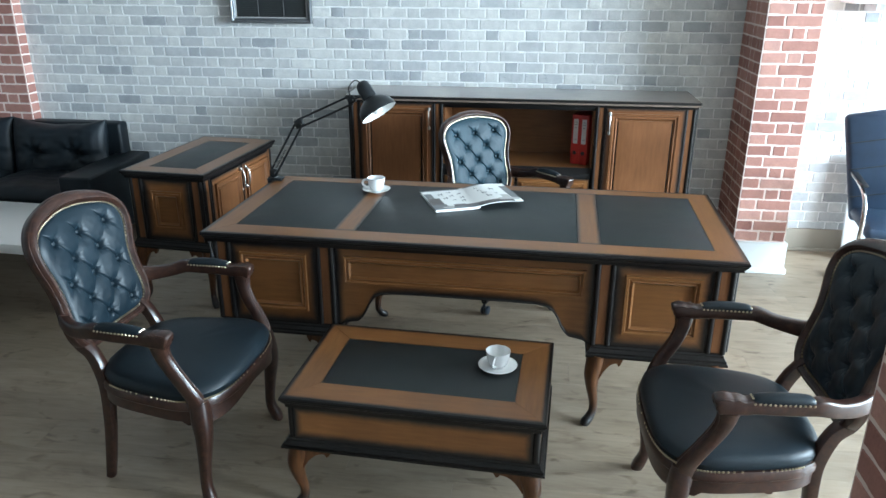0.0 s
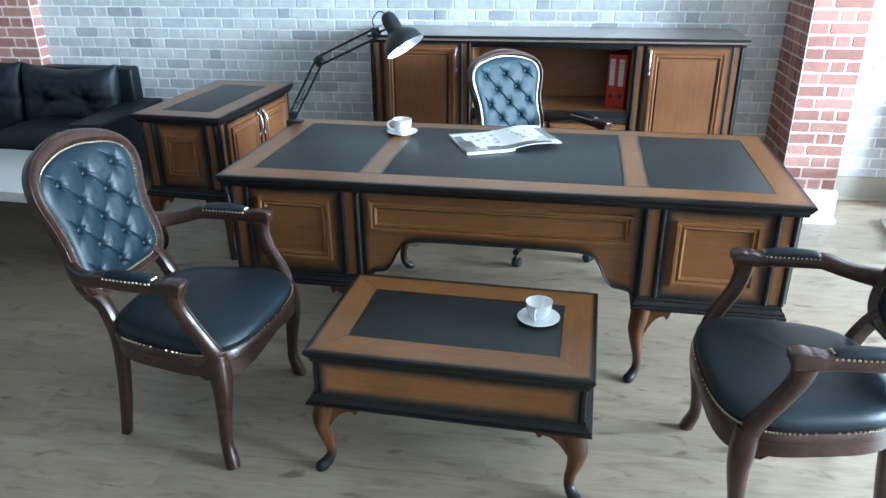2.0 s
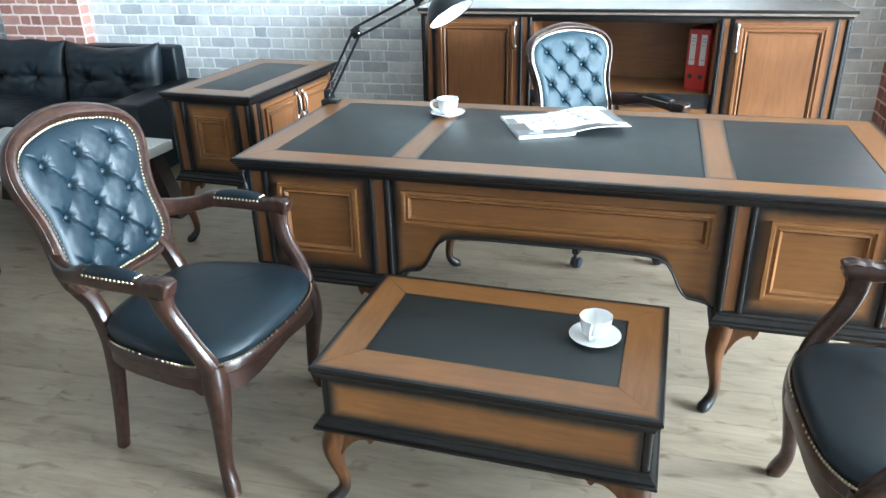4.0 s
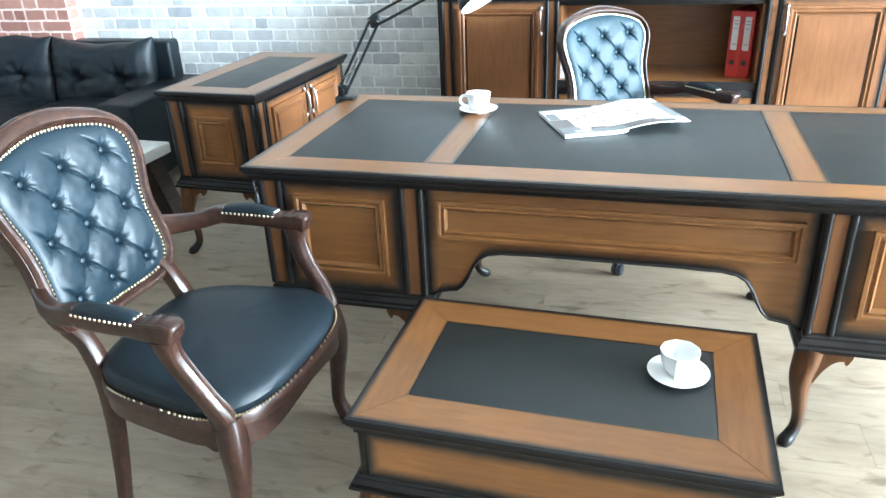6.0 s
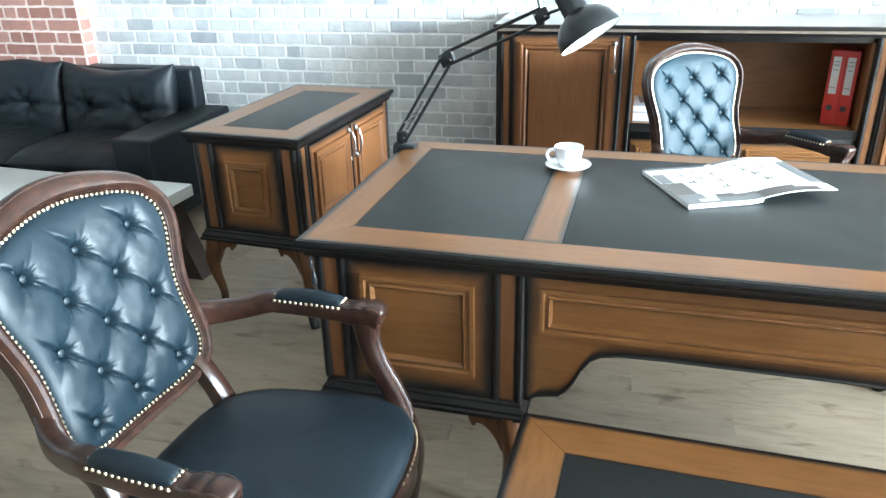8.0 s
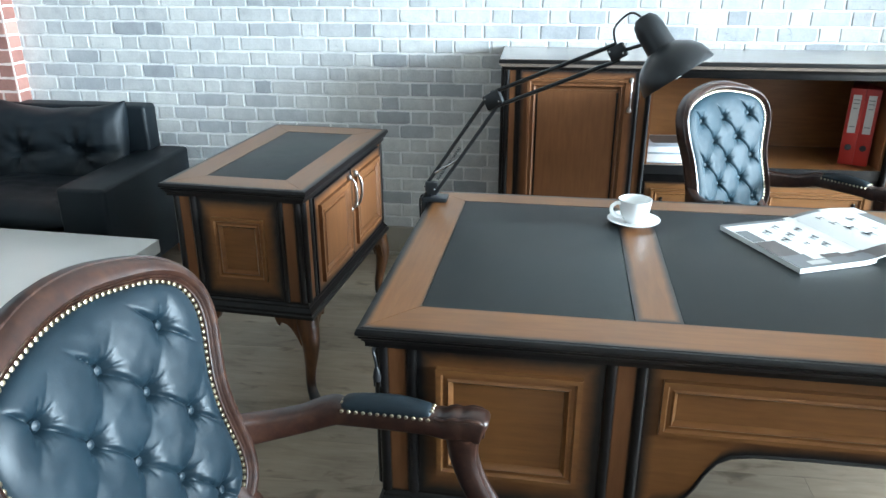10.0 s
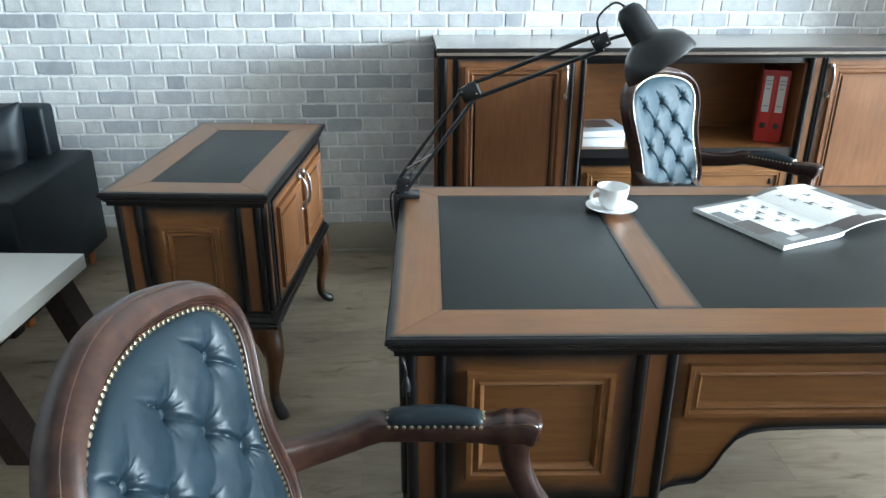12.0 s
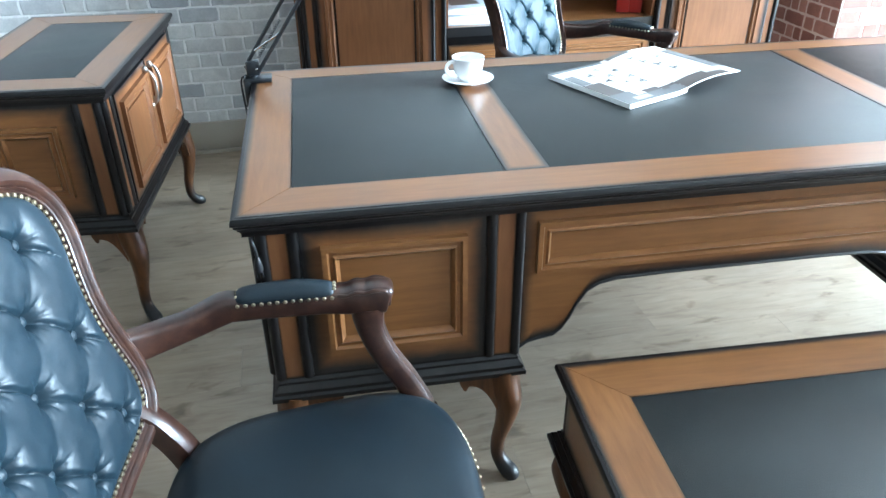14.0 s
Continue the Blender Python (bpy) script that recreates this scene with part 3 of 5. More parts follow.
def credenza():
    c = thing("bookcase_cabinet", pose(-0.2655, 4.712, 0), "long walnut cabinet with two doors and an open middle shelf", "cabinet")
    hx, y0, y1, H = 1.0925, -0.195, 0.262, 1.067
    part("top_board", turned(rubbed_board(((-hx, y0), (hx, y0), (hx, y1), (-hx, y1)), H - 0.03, H, 0.02), Matrix.Identity(4)), TOPWOOD, c, smooth=False)
    part("edge_moulding", sweep_rect(-hx, hx, y0, y1, [(o + 0.001, H - 0.002 + z) for o, z in EDGE_PROFILE]), BLACKWOOD, c)
    bx, f, z0, z1 = hx - 0.02, y0 + 0.028, 0.16, H - 0.04
    px = ((-bx, -0.475), (0.475, bx))
    for a, b in px:
        part("body", box(a, b, f, y1, z0, z1, 0.001), BLACKWOOD, c)
        w, mid = b - a, (a + b) / 2
        carcass_face(c, pose(mid, f, 0), w, z0, z1, panel=False, post=0.026)
        s = 1 if mid < 0 else -1
        panel_door(c, pose(mid, f - 0.002, (z0 + z1) / 2), w - 0.13, z1 - z0 - 0.01, s * (w / 2 - 0.085), 0.335)
    for s in (-1, 1):
        carcass_face(c, pose(s * bx, (f + y1) / 2, 0, 0, 0, 90 * s), y1 - f, z0, z1, post=0.02, margin=0.05)
    part("back_panel", box(-0.476, 0.476, y1 - 0.02, y1 - 0.004, z0, z1, 0), WOOD_X, c, smooth=False)
    part("niche_top", box(-0.476, 0.476, f + 0.008, y1 - 0.02, z1 - 0.03, z1, 0.001), BLACKWOOD, c)
    part("shelf", turned(rubbed_board(((-0.475, f + 0.004), (0.475, f + 0.004), (0.475, y1 - 0.02), (-0.475, y1 - 0.02)), 0.595, 0.635, 0.012), Matrix.Identity(4)), WOOD_X, c, smooth=False)
    for a in (-0.4745, 0.4625):
        part("niche_side", box(a, a + 0.012, f + 0.01, y1 - 0.02, 0.636, z1 - 0.03, 0), WOOD_Z, c)
    part("drawer_carcass", box(-0.476, 0.476, f + 0.010, y1 - 0.02, z0, 0.594, 0.001), BLACKWOOD, c)
    for s in (-1, 1):
        for z in (0.47, 0.275):
            m = pose(s * 0.236, f + 0.009, z)
            dr = part("drawer_front", turned(rubbed_panel(0.455, 0.18, 0.014, 0.018, 0.7), m), WOOD_X, c, smooth=False)
            part("panel_moulding", turned(moulding_frame(0.40, 0.13, 0.026, 0.010), m @ Matrix.Translation((0, -0.0145, 0))), WOOD_X, dr)
            part("lock_plate", turned(box(-0.007, 0.007, -0.018, -0.012, -0.012, 0.014, 0.003), m @ Matrix.Translation((s * 0.155, 0, 0.012))), BLACKWOOD, dr, "small dark lock plate")
    part("base_moulding", sweep_rect(-bx, bx, f, y1 - 0.03, [(o * 0.8, 0.11 + z) for o, z in BASE_PROFILE]), BLACKWOOD, c)
    for x in (-1.04, -0.42, 0.42, 1.04):
        part("foot", box(x - 0.05, x + 0.05, f + 0.0, f + 0.08, 0, 0.115, 0.008), BLACKWOOD, c)
        part("foot", box(x - 0.05, x + 0.05, y1 - 0.12, y1 - 0.04, 0, 0.115, 0.008), BLACKWOOD, c)


credenza()


# ---- armchairs ----
BACK_B, BACK_A = 0.210, 0.210
BACK_TOP, BACK_FOOT = 0.253, -0.215
# half outline of the upholstered back from its foot to its crest: waisted sides, broad shoulders, low arch
SIDE = [(0.000, -0.215), (0.113, -0.214), (0.165, -0.207), (0.193, -0.184), (0.202, -0.138), (0.198, -0.082), (0.195, -0.031), (0.200, 0.020), (0.214, 0.072), (0.228, 0.118), (0.229, 0.162), (0.210, 0.199), (0.167, 0.224), (0.103, 0.240), (0.052, 0.250), (0.000, 0.253)]


def even_loop(pts, n):
    """The closed line through pts, in n even steps."""
    pts = pts + [pts[0]]
    d = [0.0]
    for a, b in zip(pts, pts[1:]):
        d.append(d[-1] + math.hypot(b[0] - a[0], b[1] - a[1]))
    even = [k * d[-1] / n for k in range(n)]
    return list(zip(np.interp(even, d, [p[0] for p in pts]), np.interp(even, d, [p[1] for p in pts])))


BACK_LINE = even_loop([p[:2] for p in SIDE] + [(-y, z) for y, z in SIDE[-2:0:-1]], 480)
for _ in range(60):
    BACK_LINE = [((BACK_LINE[i - 1][0] + 2 * BACK_LINE[i][0] + BACK_LINE[(i + 1) % 480][0]) / 4, (BACK_LINE[i - 1][1] + 2 * BACK_LINE[i][1] + BACK_LINE[(i + 1) % 480][1]) / 4) for i in range(480)]
BACK_RIGHT = sorted([(z, y) for y, z in BACK_LINE if y >= 0])


def back_half(z):
    """Half width of the upholstered back at height z."""
    return float(np.interp(z, [p[0] for p in BACK_RIGHT], [p[1] for p in BACK_RIGHT]))


def back_loop(grow, n=96):
    # starts at the middle of the side, counted anticlockwise
    k = max(range(480), key=lambda i: (BACK_LINE[i][0] > 0) - abs(BACK_LINE[i][1] - 0.02))
    pts = even_loop(BACK_LINE[k:] + BACK_LINE[:k], n)
    out = []
    for i, (y, z) in enumerate(pts):
        (ya, za), (yb, zb) = pts[i - 1], pts[(i + 1) % n]
        ln = math.hypot(yb - ya, zb - za) or 1
        out.append((y + grow * (zb - za) / ln, z - grow * (yb - ya) / ln))
    return out


BUTTONS = [(u, v) for r, v in enumerate((0.75, 0.375, 0.0, -0.375, -0.75)) for u in ((-0.64, 0.0, 0.64) if r % 2 == 0 else (-0.32, 0.32))]
HOLLOW = 0.60


def widen(z):
    """How much wider apart the buttons stand at height z of the back."""
    return 1.0 + 0.2 * z


def tufted_back(root, m, rail=1.0, hide=LEATHER):
    """Buttoned leather back, facing +x, its middle at m, with frame and nail trim."""
    bm = bmesh.new()
    NU, NV = 210, 210
    bw, pts = BACK_A, [(u * BACK_A * widen(v * BACK_B), v * BACK_B) for u, v in BUTTONS]
    dv, du = 0.375 * BACK_B, 0.32 * BACK_A
    grid = []
    for j in range(NV + 1):
        f = 2 * j / NV - 1
        s = 0.5 * f + 0.5 * math.sin(f * math.pi / 2)
        h = (BACK_TOP + BACK_FOOT) / 2 + s * (BACK_TOP - BACK_FOOT) * 0.4965
        w = back_half(h)
        row = []
        for i in range(NU + 1):
            f = 2 * i / NU - 1
            u = 0.6 * f + 0.4 * math.sin(f * math.pi / 2)
            y, z = u * w, h
            rim = max(0.0, (1 - abs(u) ** 5) * (1 - abs(s) ** 6))
            x = 0.002 + 0.036 * rim ** 0.5 + HOLLOW * y * y
            near, close = min((math.hypot(y - a, z - b), (a, b)) for a, b in pts)
            x -= (0.0135 * math.exp(-(near / 0.0230) ** 1.7) + 0.0165 * math.exp(-(near / 0.0125) ** 3)) * min(1, rim * 2)
            x -= 0.0030 * math.exp(-((near - 0.019) / 0.011) ** 2) * max(0.0, math.sin(8 * math.atan2(z - close[1], y - close[0]) + 41 * close[0] + 23 * close[1])) ** 2 * rim
            # pleats that run from button to button, deeper the one way than the other
            yn = y / widen(z)
            a1, a2 = (yn / du + z / dv) / 2, (yn / du - z / dv) / 2
            inside = math.exp(-(max(0.0, near - 0.036) / 0.024) ** 2) * min(1.0, near / 0.010)
            for a, deep, wide, lap in ((a1, 0.0085, 0.0030, 0.0032), (a2, 0.0016, 0.010, 0.0)):
                d = (a - round(a)) * 2 * du * 0.76
                x -= deep * inside * math.exp(-(abs(d) / wide) ** 1.3) * min(1, rim * 1.6)
                if d > 0:
                    x += lap * inside * math.exp(-d / 0.012) * min(1, rim * 1.6)
            x += 0.0018 * abs(math.sin(math.pi * a1) * math.sin(math.pi * a2)) * rim
            x += 0.0012 * noise.noise((y * 40, z * 40, 1.3)) * rim
            row.append(bm.verts.new((x, y, z)))
        grid.append(row)
    for a, b in zip(grid, grid[1:]):
        for i in range(NU):
            try:
                bm.faces.new((a[i], a[i + 1], b[i + 1], b[i]))
            except ValueError:
                pass
    bmesh.ops.remove_doubles(bm, verts=bm.verts, dist=0.0002)
    cushion = part("back_cushion", turned(bm, m), hide, root, "deep-buttoned navy leather")
    for y, z in pts:
        part("button", turned(lathe([(0.001, -0.004), (0.0075, -0.003), (0.0094, 0.0), (0.007, 0.0045), (0.001, 0.0065)], 10), m @ Matrix.Translation((0.0150 + HOLLOW * y * y, y, z)) @ Matrix.Rotation(radians(90), 4, "Y")), hide, cushion)
    loop = back_loop(0.018 * rail)
    sec = [(-0.030, -0.020), (-0.031, 0.006), (-0.0285, 0.0135), (-0.0250, 0.0150), (-0.0225, 0.0125), (-0.0195, 0.0165), (-0.0160, 0.0185), (-0.0130, 0.0165), (-0.0105, 0.0215), (-0.002, 0.0252), (0.012, 0.0245), (0.022, 0.0185), (0.0265, 0.0120), (0.0290, 0.0118), (0.0325, 0.0060), (0.0325, -0.006), (0.0290, -0.012), (0.0285, -0.020), (0.015, -0.028), (-0.015, -0.028)]
    k = len(loop)
    bm = ring_sweep([(HOLLOW * y * y, y, z) for y, z in loop], lambda i, n: [(a * rail * 0.54 * (1 + 1.05 * max(0, math.sin(2 * math.pi * i / n)) ** 3 if a > 0 else 1.0), b) for a, b in sec], closed=True, up=(1, 0, 0))
    part("back_frame", turned(bm, m), CHAIRWOOD, root, "polished dark mahogany frame")
    back = bmesh.new()
    vs = [back.verts.new((-0.022 + HOLLOW * y * y, y, z)) for y, z in back_loop(0.012, 48)]
    mid = back.verts.new((-0.024, 0, 0))
    for i in range(48):
        back.faces.new((vs[i], vs[(i + 1) % 48], mid))
    part("back_cover", turned(back, m), SEATLEATHER, root)
    nails = bmesh.new()
    ring = back_loop(0.000, 136)
    for y, z in ring:
        join_dome(nails, m @ Matrix.Translation((0.012 + HOLLOW * y * y, y, z)) @ Matrix.Rotation(radians(90), 4, "Y"), 0.0054)
    tagged(part("nail_trim", nails, BRASS, root, "row of brass nail heads"), kind="stuff")


def join_dome(bm, m, r):
    k = 7
    rings = []
    for f, h in ((1.0, 0.0), (0.75, 0.6)):
        rings.append([bm.verts.new(m @ Vector((r * f * math.cos(2 * math.pi * i / k), r * f * math.sin(2 * math.pi * i / k), r * h))) for i in range(k)])
    top = bm.verts.new(m @ Vector((0, 0, r * 0.85)))
    for i in range(k):
        j = (i + 1) % k
        bm.faces.new((rings[0][i], rings[0][j], rings[1][j], rings[1][i]))
        bm.faces.new((rings[1][i], rings[1][j], top))


def seat_outline(grow, n=72):
    """The plan of the seat: broad and bowed in front (+x), narrower behind."""
    pts = []
    for i in range(n):
        t = 2 * math.pi * i / n
        c, s = math.cos(t), math.sin(t)
        x = math.copysign(abs(c) ** (2 / 3.8), c)
        y = math.copysign(abs(s) ** (2 / 3.8), s)
        yy = y * 0.266 * (1 + 0.14 * x)
        xx = x * 0.238 + 0.010 + (0.022 * (1 - y * y) if x > 0 else 0)
        pts.append((xx, yy))
    out = []
    for i, (x, y) in enumerate(pts):
        (xa, ya), (xb, yb) = pts[i - 1], pts[(i + 1) % n]
        ln = math.hypot(xb - xa, yb - ya) or 1
        out.append((x + grow * (yb - ya) / ln, y - grow * (xb - xa) / ln))
    return out


def seat(root, z):
    """Seat rail, domed leather cushion and nail trim; z is the top of the rail."""
    bm = bmesh.new()
    n = 72
    rings = []
    for grow, h in ((0.012, 0), (0.018, -0.012), (0.018, -0.030), (0.013, -0.036), (0.013, -0.075), (-0.03, -0.075), (-0.03, 0.0)):
        ring = []
        for x, y in seat_outline(grow):
            dip = 0.016 * math.cos(min(1, abs(y) / 0.24) * math.pi) if (h < -0.05 and x > 0.15) else 0
            ring.append(bm.verts.new((x, y, z + h + dip)))
        rings.append(ring)
    rings.append(rings[0])
    for a, b in zip(rings, rings[1:]):
        for i in range(n):
            bm.faces.new((a[i], a[(i + 1) % n], b[(i + 1) % n], b[i]))
    part("seat_rail", bm, CHAIRWOOD, root)
    bm = bmesh.new()
    base = seat_outline(0.006)
    rings = []
    for f, h in ((0.97, -0.02), (1.0, 0.004), (1.012, 0.020), (0.985, 0.036), (0.94, 0.046), (0.85, 0.054), (0.7, 0.060), (0.45, 0.064), (0.2, 0.066)):
        rings.append([bm.verts.new((x * f, y * f, z + h + 0.0015 * noise.noise((x * 9, y * 9, 3)))) for x, y in base])
    for a, b in zip(rings, rings[1:]):
        for i in range(n):
            bm.faces.new((a[i], a[(i + 1) % n], b[(i + 1) % n], b[i]))
    bm.faces.new(rings[-1])
    part("seat_cushion", bm, SEATLEATHER, root, "smooth navy black leather seat")
    nails = bmesh.new()
    pts = [Vector((x, y, 0)) for x, y in seat_outline(0.0145, 150)]
    for i, p in enumerate(pts):
        t = (pts[(i + 1) % 150] - pts[i - 1]).normalized()
        o = Vector((t.y, -t.x, 0))
        if p.x > -0.15:
            join_dome(nails, Matrix.Translation((p.x, p.y, z + 0.004)) @ o.to_track_quat("Z", "Y").to_matrix().to_4x4(), 0.0042)
    tagged(part("nail_trim", nails, BRASS, root, "row of brass nail heads"), kind="stuff")


ARM_TIP = 0.70


def arm(root, s, dz=0.0):
    """The arm on side s (+1 or -1): post, rail with scrolled end and leather pad."""
    q = smooth_path([(0.195, 0.262, 0.37, 0.024, 0.022), (0.200, 0.272, 0.43, 0.025, 0.021), (0.176, 0.285, 0.49, 0.021, 0.019), (0.138, 0.290, 0.555, 0.021, 0.019), (0.116, 0.298, 0.61, 0.023, 0.020), (0.112, 0.303, 0.655, 0.029, 0.024)], 26)
    part("arm_post", ring_sweep([(p[0], s * p[1], p[2] + dz) for p in q], lambda i, n: fluted(q[i][4] + 0.003, q[i][3] + 0.003), up=(1, 0, 0)), CHAIRWOOD, root)
    q = smooth_path([(-0.318, 0.205, 0.660, 0.018, 0.033), (-0.262, 0.248, 0.653, 0.018, 0.028), (-0.19, 0.280, 0.660, 0.019, 0.024), (-0.135, 0.297, 0.676, 0.021, 0.026), (-0.105, 0.300, 0.675, 0.021, 0.023), (-0.04, 0.304, 0.676, 0.023, 0.024), (0.04, 0.304, 0.675, 0.023, 0.023), (0.066, 0.304, 0.672, 0.023, 0.023), (0.080, 0.304, 0.672, 0.0245, 0.0240), (0.096, 0.304, 0.674, 0.0255, 0.0262), (0.110, 0.304, 0.674, 0.0255, 0.0256), (0.126, 0.304, 0.675, 0.0262, 0.0272), (0.143, 0.304, 0.674, 0.0262, 0.0265), (0.150, 0.304, 0.673, 0.0245, 0.0245), (0.153, 0.304, 0.672, 0.018, 0.018)], 60)
    part("arm_rail", ring_sweep([(p[0], s * p[1], p[2] + dz) for p in q], lambda i, n: oval(q[i][3], q[i][4], 20, 4.6), up=(0, 0, 1)), CHAIRWOOD, root)
    for o in (-1, 1):
        bead = smooth_path([(0.062, 0.019, 0.691), (0.078, 0.021, 0.690), (0.094, 0.022, 0.696), (0.110, 0.022, 0.694), (0.126, 0.023, 0.698), (0.144, 0.022, 0.695), (0.151, 0.020, 0.684), (0.150, 0.020, 0.665)], 30)
        part("carved_bead", ring_sweep([(p[0], s * 0.304 + o * p[1], p[2] + dz) for p in bead], lambda i, n: oval(0.0036, 0.0036, 8), up=(0, 1, 0.2)), CHAIRWOOD, root)
    pad = smooth_path([(-0.112, 0.299, 0.692, 0.017, 0.006), (-0.100, 0.300, 0.695, 0.021, 0.014), (-0.055, 0.303, 0.694, 0.023, 0.020), (-0.005, 0.304, 0.694, 0.023, 0.021), (0.045, 0.304, 0.692, 0.021, 0.015), (0.056, 0.304, 0.692, 0.017, 0.006)], 22)
    p_ob = part("arm_pad", ring_sweep([(p[0], s * p[1], p[2] + dz) for p in pad], lambda i, n: oval(pad[i][3], pad[i][4], 14, 2.2), up=(0, 0, 1)), SEATLEATHER, root, "padded leather arm rest")
    nails = bmesh.new()
    for i in range(13):
        t = i / 12
        x = -0.108 + 0.160 * t
        y = 0.300 + 0.004 * min(1, t * 1.6)
        for o in (-1, 1):
            join_dome(nails, Matrix.Translation((x, s * y + o * 0.0230, 0.690 + dz)) @ Matrix.Rotation(radians(-90 * o), 4, "X"), 0.0040)
    for x in (-0.110, 0.056):
        for k in (-1, 0, 1):
            join_dome(nails, Matrix.Translation((x, s * (0.300 if x < 0 else 0.304) + k * 0.010, 0.700 + dz)), 0.0040)
    tagged(part("nail_trim", nails, BRASS, p_ob), kind="stuff")


BACK_POSE = (-0.346, 0, 0.750)
LEAN = -14.6


def rear_posts(root, floor):
    for s in (-1, 1):
        q = [(-0.312, 0.176, 0.590, 0.018), (-0.282, 0.182, 0.555, 0.025), (-0.246, 0.180, 0.515, 0.024), (-0.217, 0.184, 0.45, 0.025), (-0.205, 0.188, 0.38, 0.024)]
        if floor:
            q += [(-0.212, 0.192, 0.25, 0.021), (-0.228, 0.195, 0.12, 0.019), (-0.246, 0.198, 0.0, 0.017)]
        q = smooth_path([(a, s * b, c, d) for a, b, c, d in q], 34)
        part("rear_leg" if floor else "back_post", ring_sweep([p[:3] for p in q], lambda i, n: oval(q[i][3], q[i][3], 10, 3.2), up=(1, 0, 0)), CHAIRWOOD, root)


def armchair(m, label):
    c = thing("armchair", m, label, "chair", "armchairs at the desk")
    tufted_back(c, pose(*BACK_POSE, 0, LEAN, 0))
    seat(c, 0.430)
    for s in (-1, 1):
        arm(c, s)
        q = smooth_path([(0.205, 0.262, 0.425, 0.030), (0.212, 0.272, 0.36, 0.033), (0.216, 0.278, 0.29, 0.028), (0.205, 0.275, 0.18, 0.021), (0.200, 0.274, 0.09, 0.019), (0.214, 0.284, 0.03, 0.022), (0.222, 0.292, 0.0, 0.020)], 30)
        part("front_leg", ring_sweep([(p[0], s * p[1], p[2]) for p in q], lambda i, n: oval(q[i][3], q[i][3], 12, 3.0), up=(1, 0, 0)), CHAIRWOOD, c)
    rear_posts(c, True)
    return c


left_chair = armchair(pose(-1.446, 2.250, 0, 0, 0, -4.6), "mahogany armchair with buttoned navy leather back beside the coffee table")
right_chair = copy_thing(left_chair, pose(0.515, 2.086, 0, 0, 0, 181.5))
right_chair["label"] = "mahogany armchair with buttoned leather back facing the coffee table"


def office_chair():
    c = thing("office_chair", pose(-0.272, 3.970, 0, 0, 0, -48.2), "swivel armchair with buttoned blue-black leather back on casters behind the desk", "chair")
    tufted_back(c, pose(-0.352, 0, 0.746, 0, -14.6, 0), 0.72, OFFICELEATHER)
    seat(c, 0.450)
    for s in (-1, 1):
        arm(c, s, -0.005)
    rear_posts(c, False)
    part("column", lathe([(0.03, 0.10), (0.03, 0.30), (0.02, 0.31), (0.02, 0.40), (0.09, 0.405), (0.09, 0.42)], 20), RUBBER, c)
    part("hub", lathe([(0.03, 0.07), (0.055, 0.085), (0.055, 0.13), (0.03, 0.15)], 20), BLACKWOOD, c)
    for k in range(5):
        a = radians(72 * k - 62.7)
        m = Matrix.Rotation(a, 4, "Z")
        q = smooth_path([(0.03, 0, 0.115, 0.022), (0.12, 0, 0.118, 0.021), (0.24, 0, 0.10, 0.018), (0.35, 0, 0.085, 0.016)], 14)
        sp = part("spoke", turned(ring_sweep([p[:3] for p in q], lambda i, n: oval(q[i][3], q[i][3], 10, 3), up=(0, 0, 1)), m), BLACKWOOD, c)
        part("caster_stem", turned(lathe([(0.007, 0.05), (0.007, 0.085), (0.012, 0.09)], 10), m @ Matrix.Translation((0.345, 0, 0))), RUBBER, sp)
        for o in (-1, 1):
            part("caster", turned(lathe([(0.010, -0.009), (0.024, -0.008), (0.027, 0.0), (0.022, 0.008), (0.008, 0.010)], 18), m @ Matrix.Translation((0.33, o * 0.013, 0.027)) @ Matrix.Rotation(radians(90), 4, "X")), CASTERBLUE, sp)


office_chair()


# ---- things on the desk and table ----
def cup_and_saucer(x, y, z, turn, facets, label):
    s = thing("saucer", pose(x, y, z, 0, 0, turn), "round white porcelain saucer under a coffee cup", "saucer")
    part("plate", lathe([(0.034, 0.0), (0.036, 0.003), (0.052, 0.008), (0.069, 0.0125), (0.0705, 0.0145), (0.066, 0.0145), (0.050, 0.010), (0.034, 0.0062), (0.001, 0.0058)], 44), PORCELAIN, s)
    c = thing("coffee_cup", pose(x, y, z + 0.0058, 0, 0, turn), label, "cup")
    k = 40
    bm = bmesh.new()
    rings = []
    for r, h in ((0.001, 0.002), (0.021, 0.0), (0.023, 0.0035), (0.029, 0.008), (0.036, 0.020), (0.0405, 0.038), (0.0435, 0.058), (0.0445, 0.064), (0.0425, 0.064), (0.0385, 0.040), (0.033, 0.020), (0.025, 0.009), (0.001, 0.006)):
        ring = []
        for i in range(k):
            t = 2 * math.pi * i / k
            f = 1.0
            if facets and r > 0.028:
                q = math.pi / facets
                f = 0.99 / math.cos((t % (2 * q)) - q) ** 0.6
            ring.append(bm.verts.new((r * f * math.cos(t), r * f * math.sin(t), h)))
        rings.append(ring)
    for a, b in zip(rings, rings[1:]):
        for i in range(k):
            bm.faces.new((a[i], a[(i + 1) % k], b[(i + 1) % k], b[i]))
    part("bowl", bm, PORCELAIN, c)
    q = smooth_path([(0.039, 0, 0.054), (0.054, 0, 0.056), (0.066, 0, 0.047), (0.065, 0, 0.033), (0.052, 0, 0.020), (0.034, 0, 0.016)], 20)
    part("handle", ring_sweep(q, lambda i, n: oval(0.0055, 0.0035, 10), up=(0, 1, 0)), PORCELAIN, c)


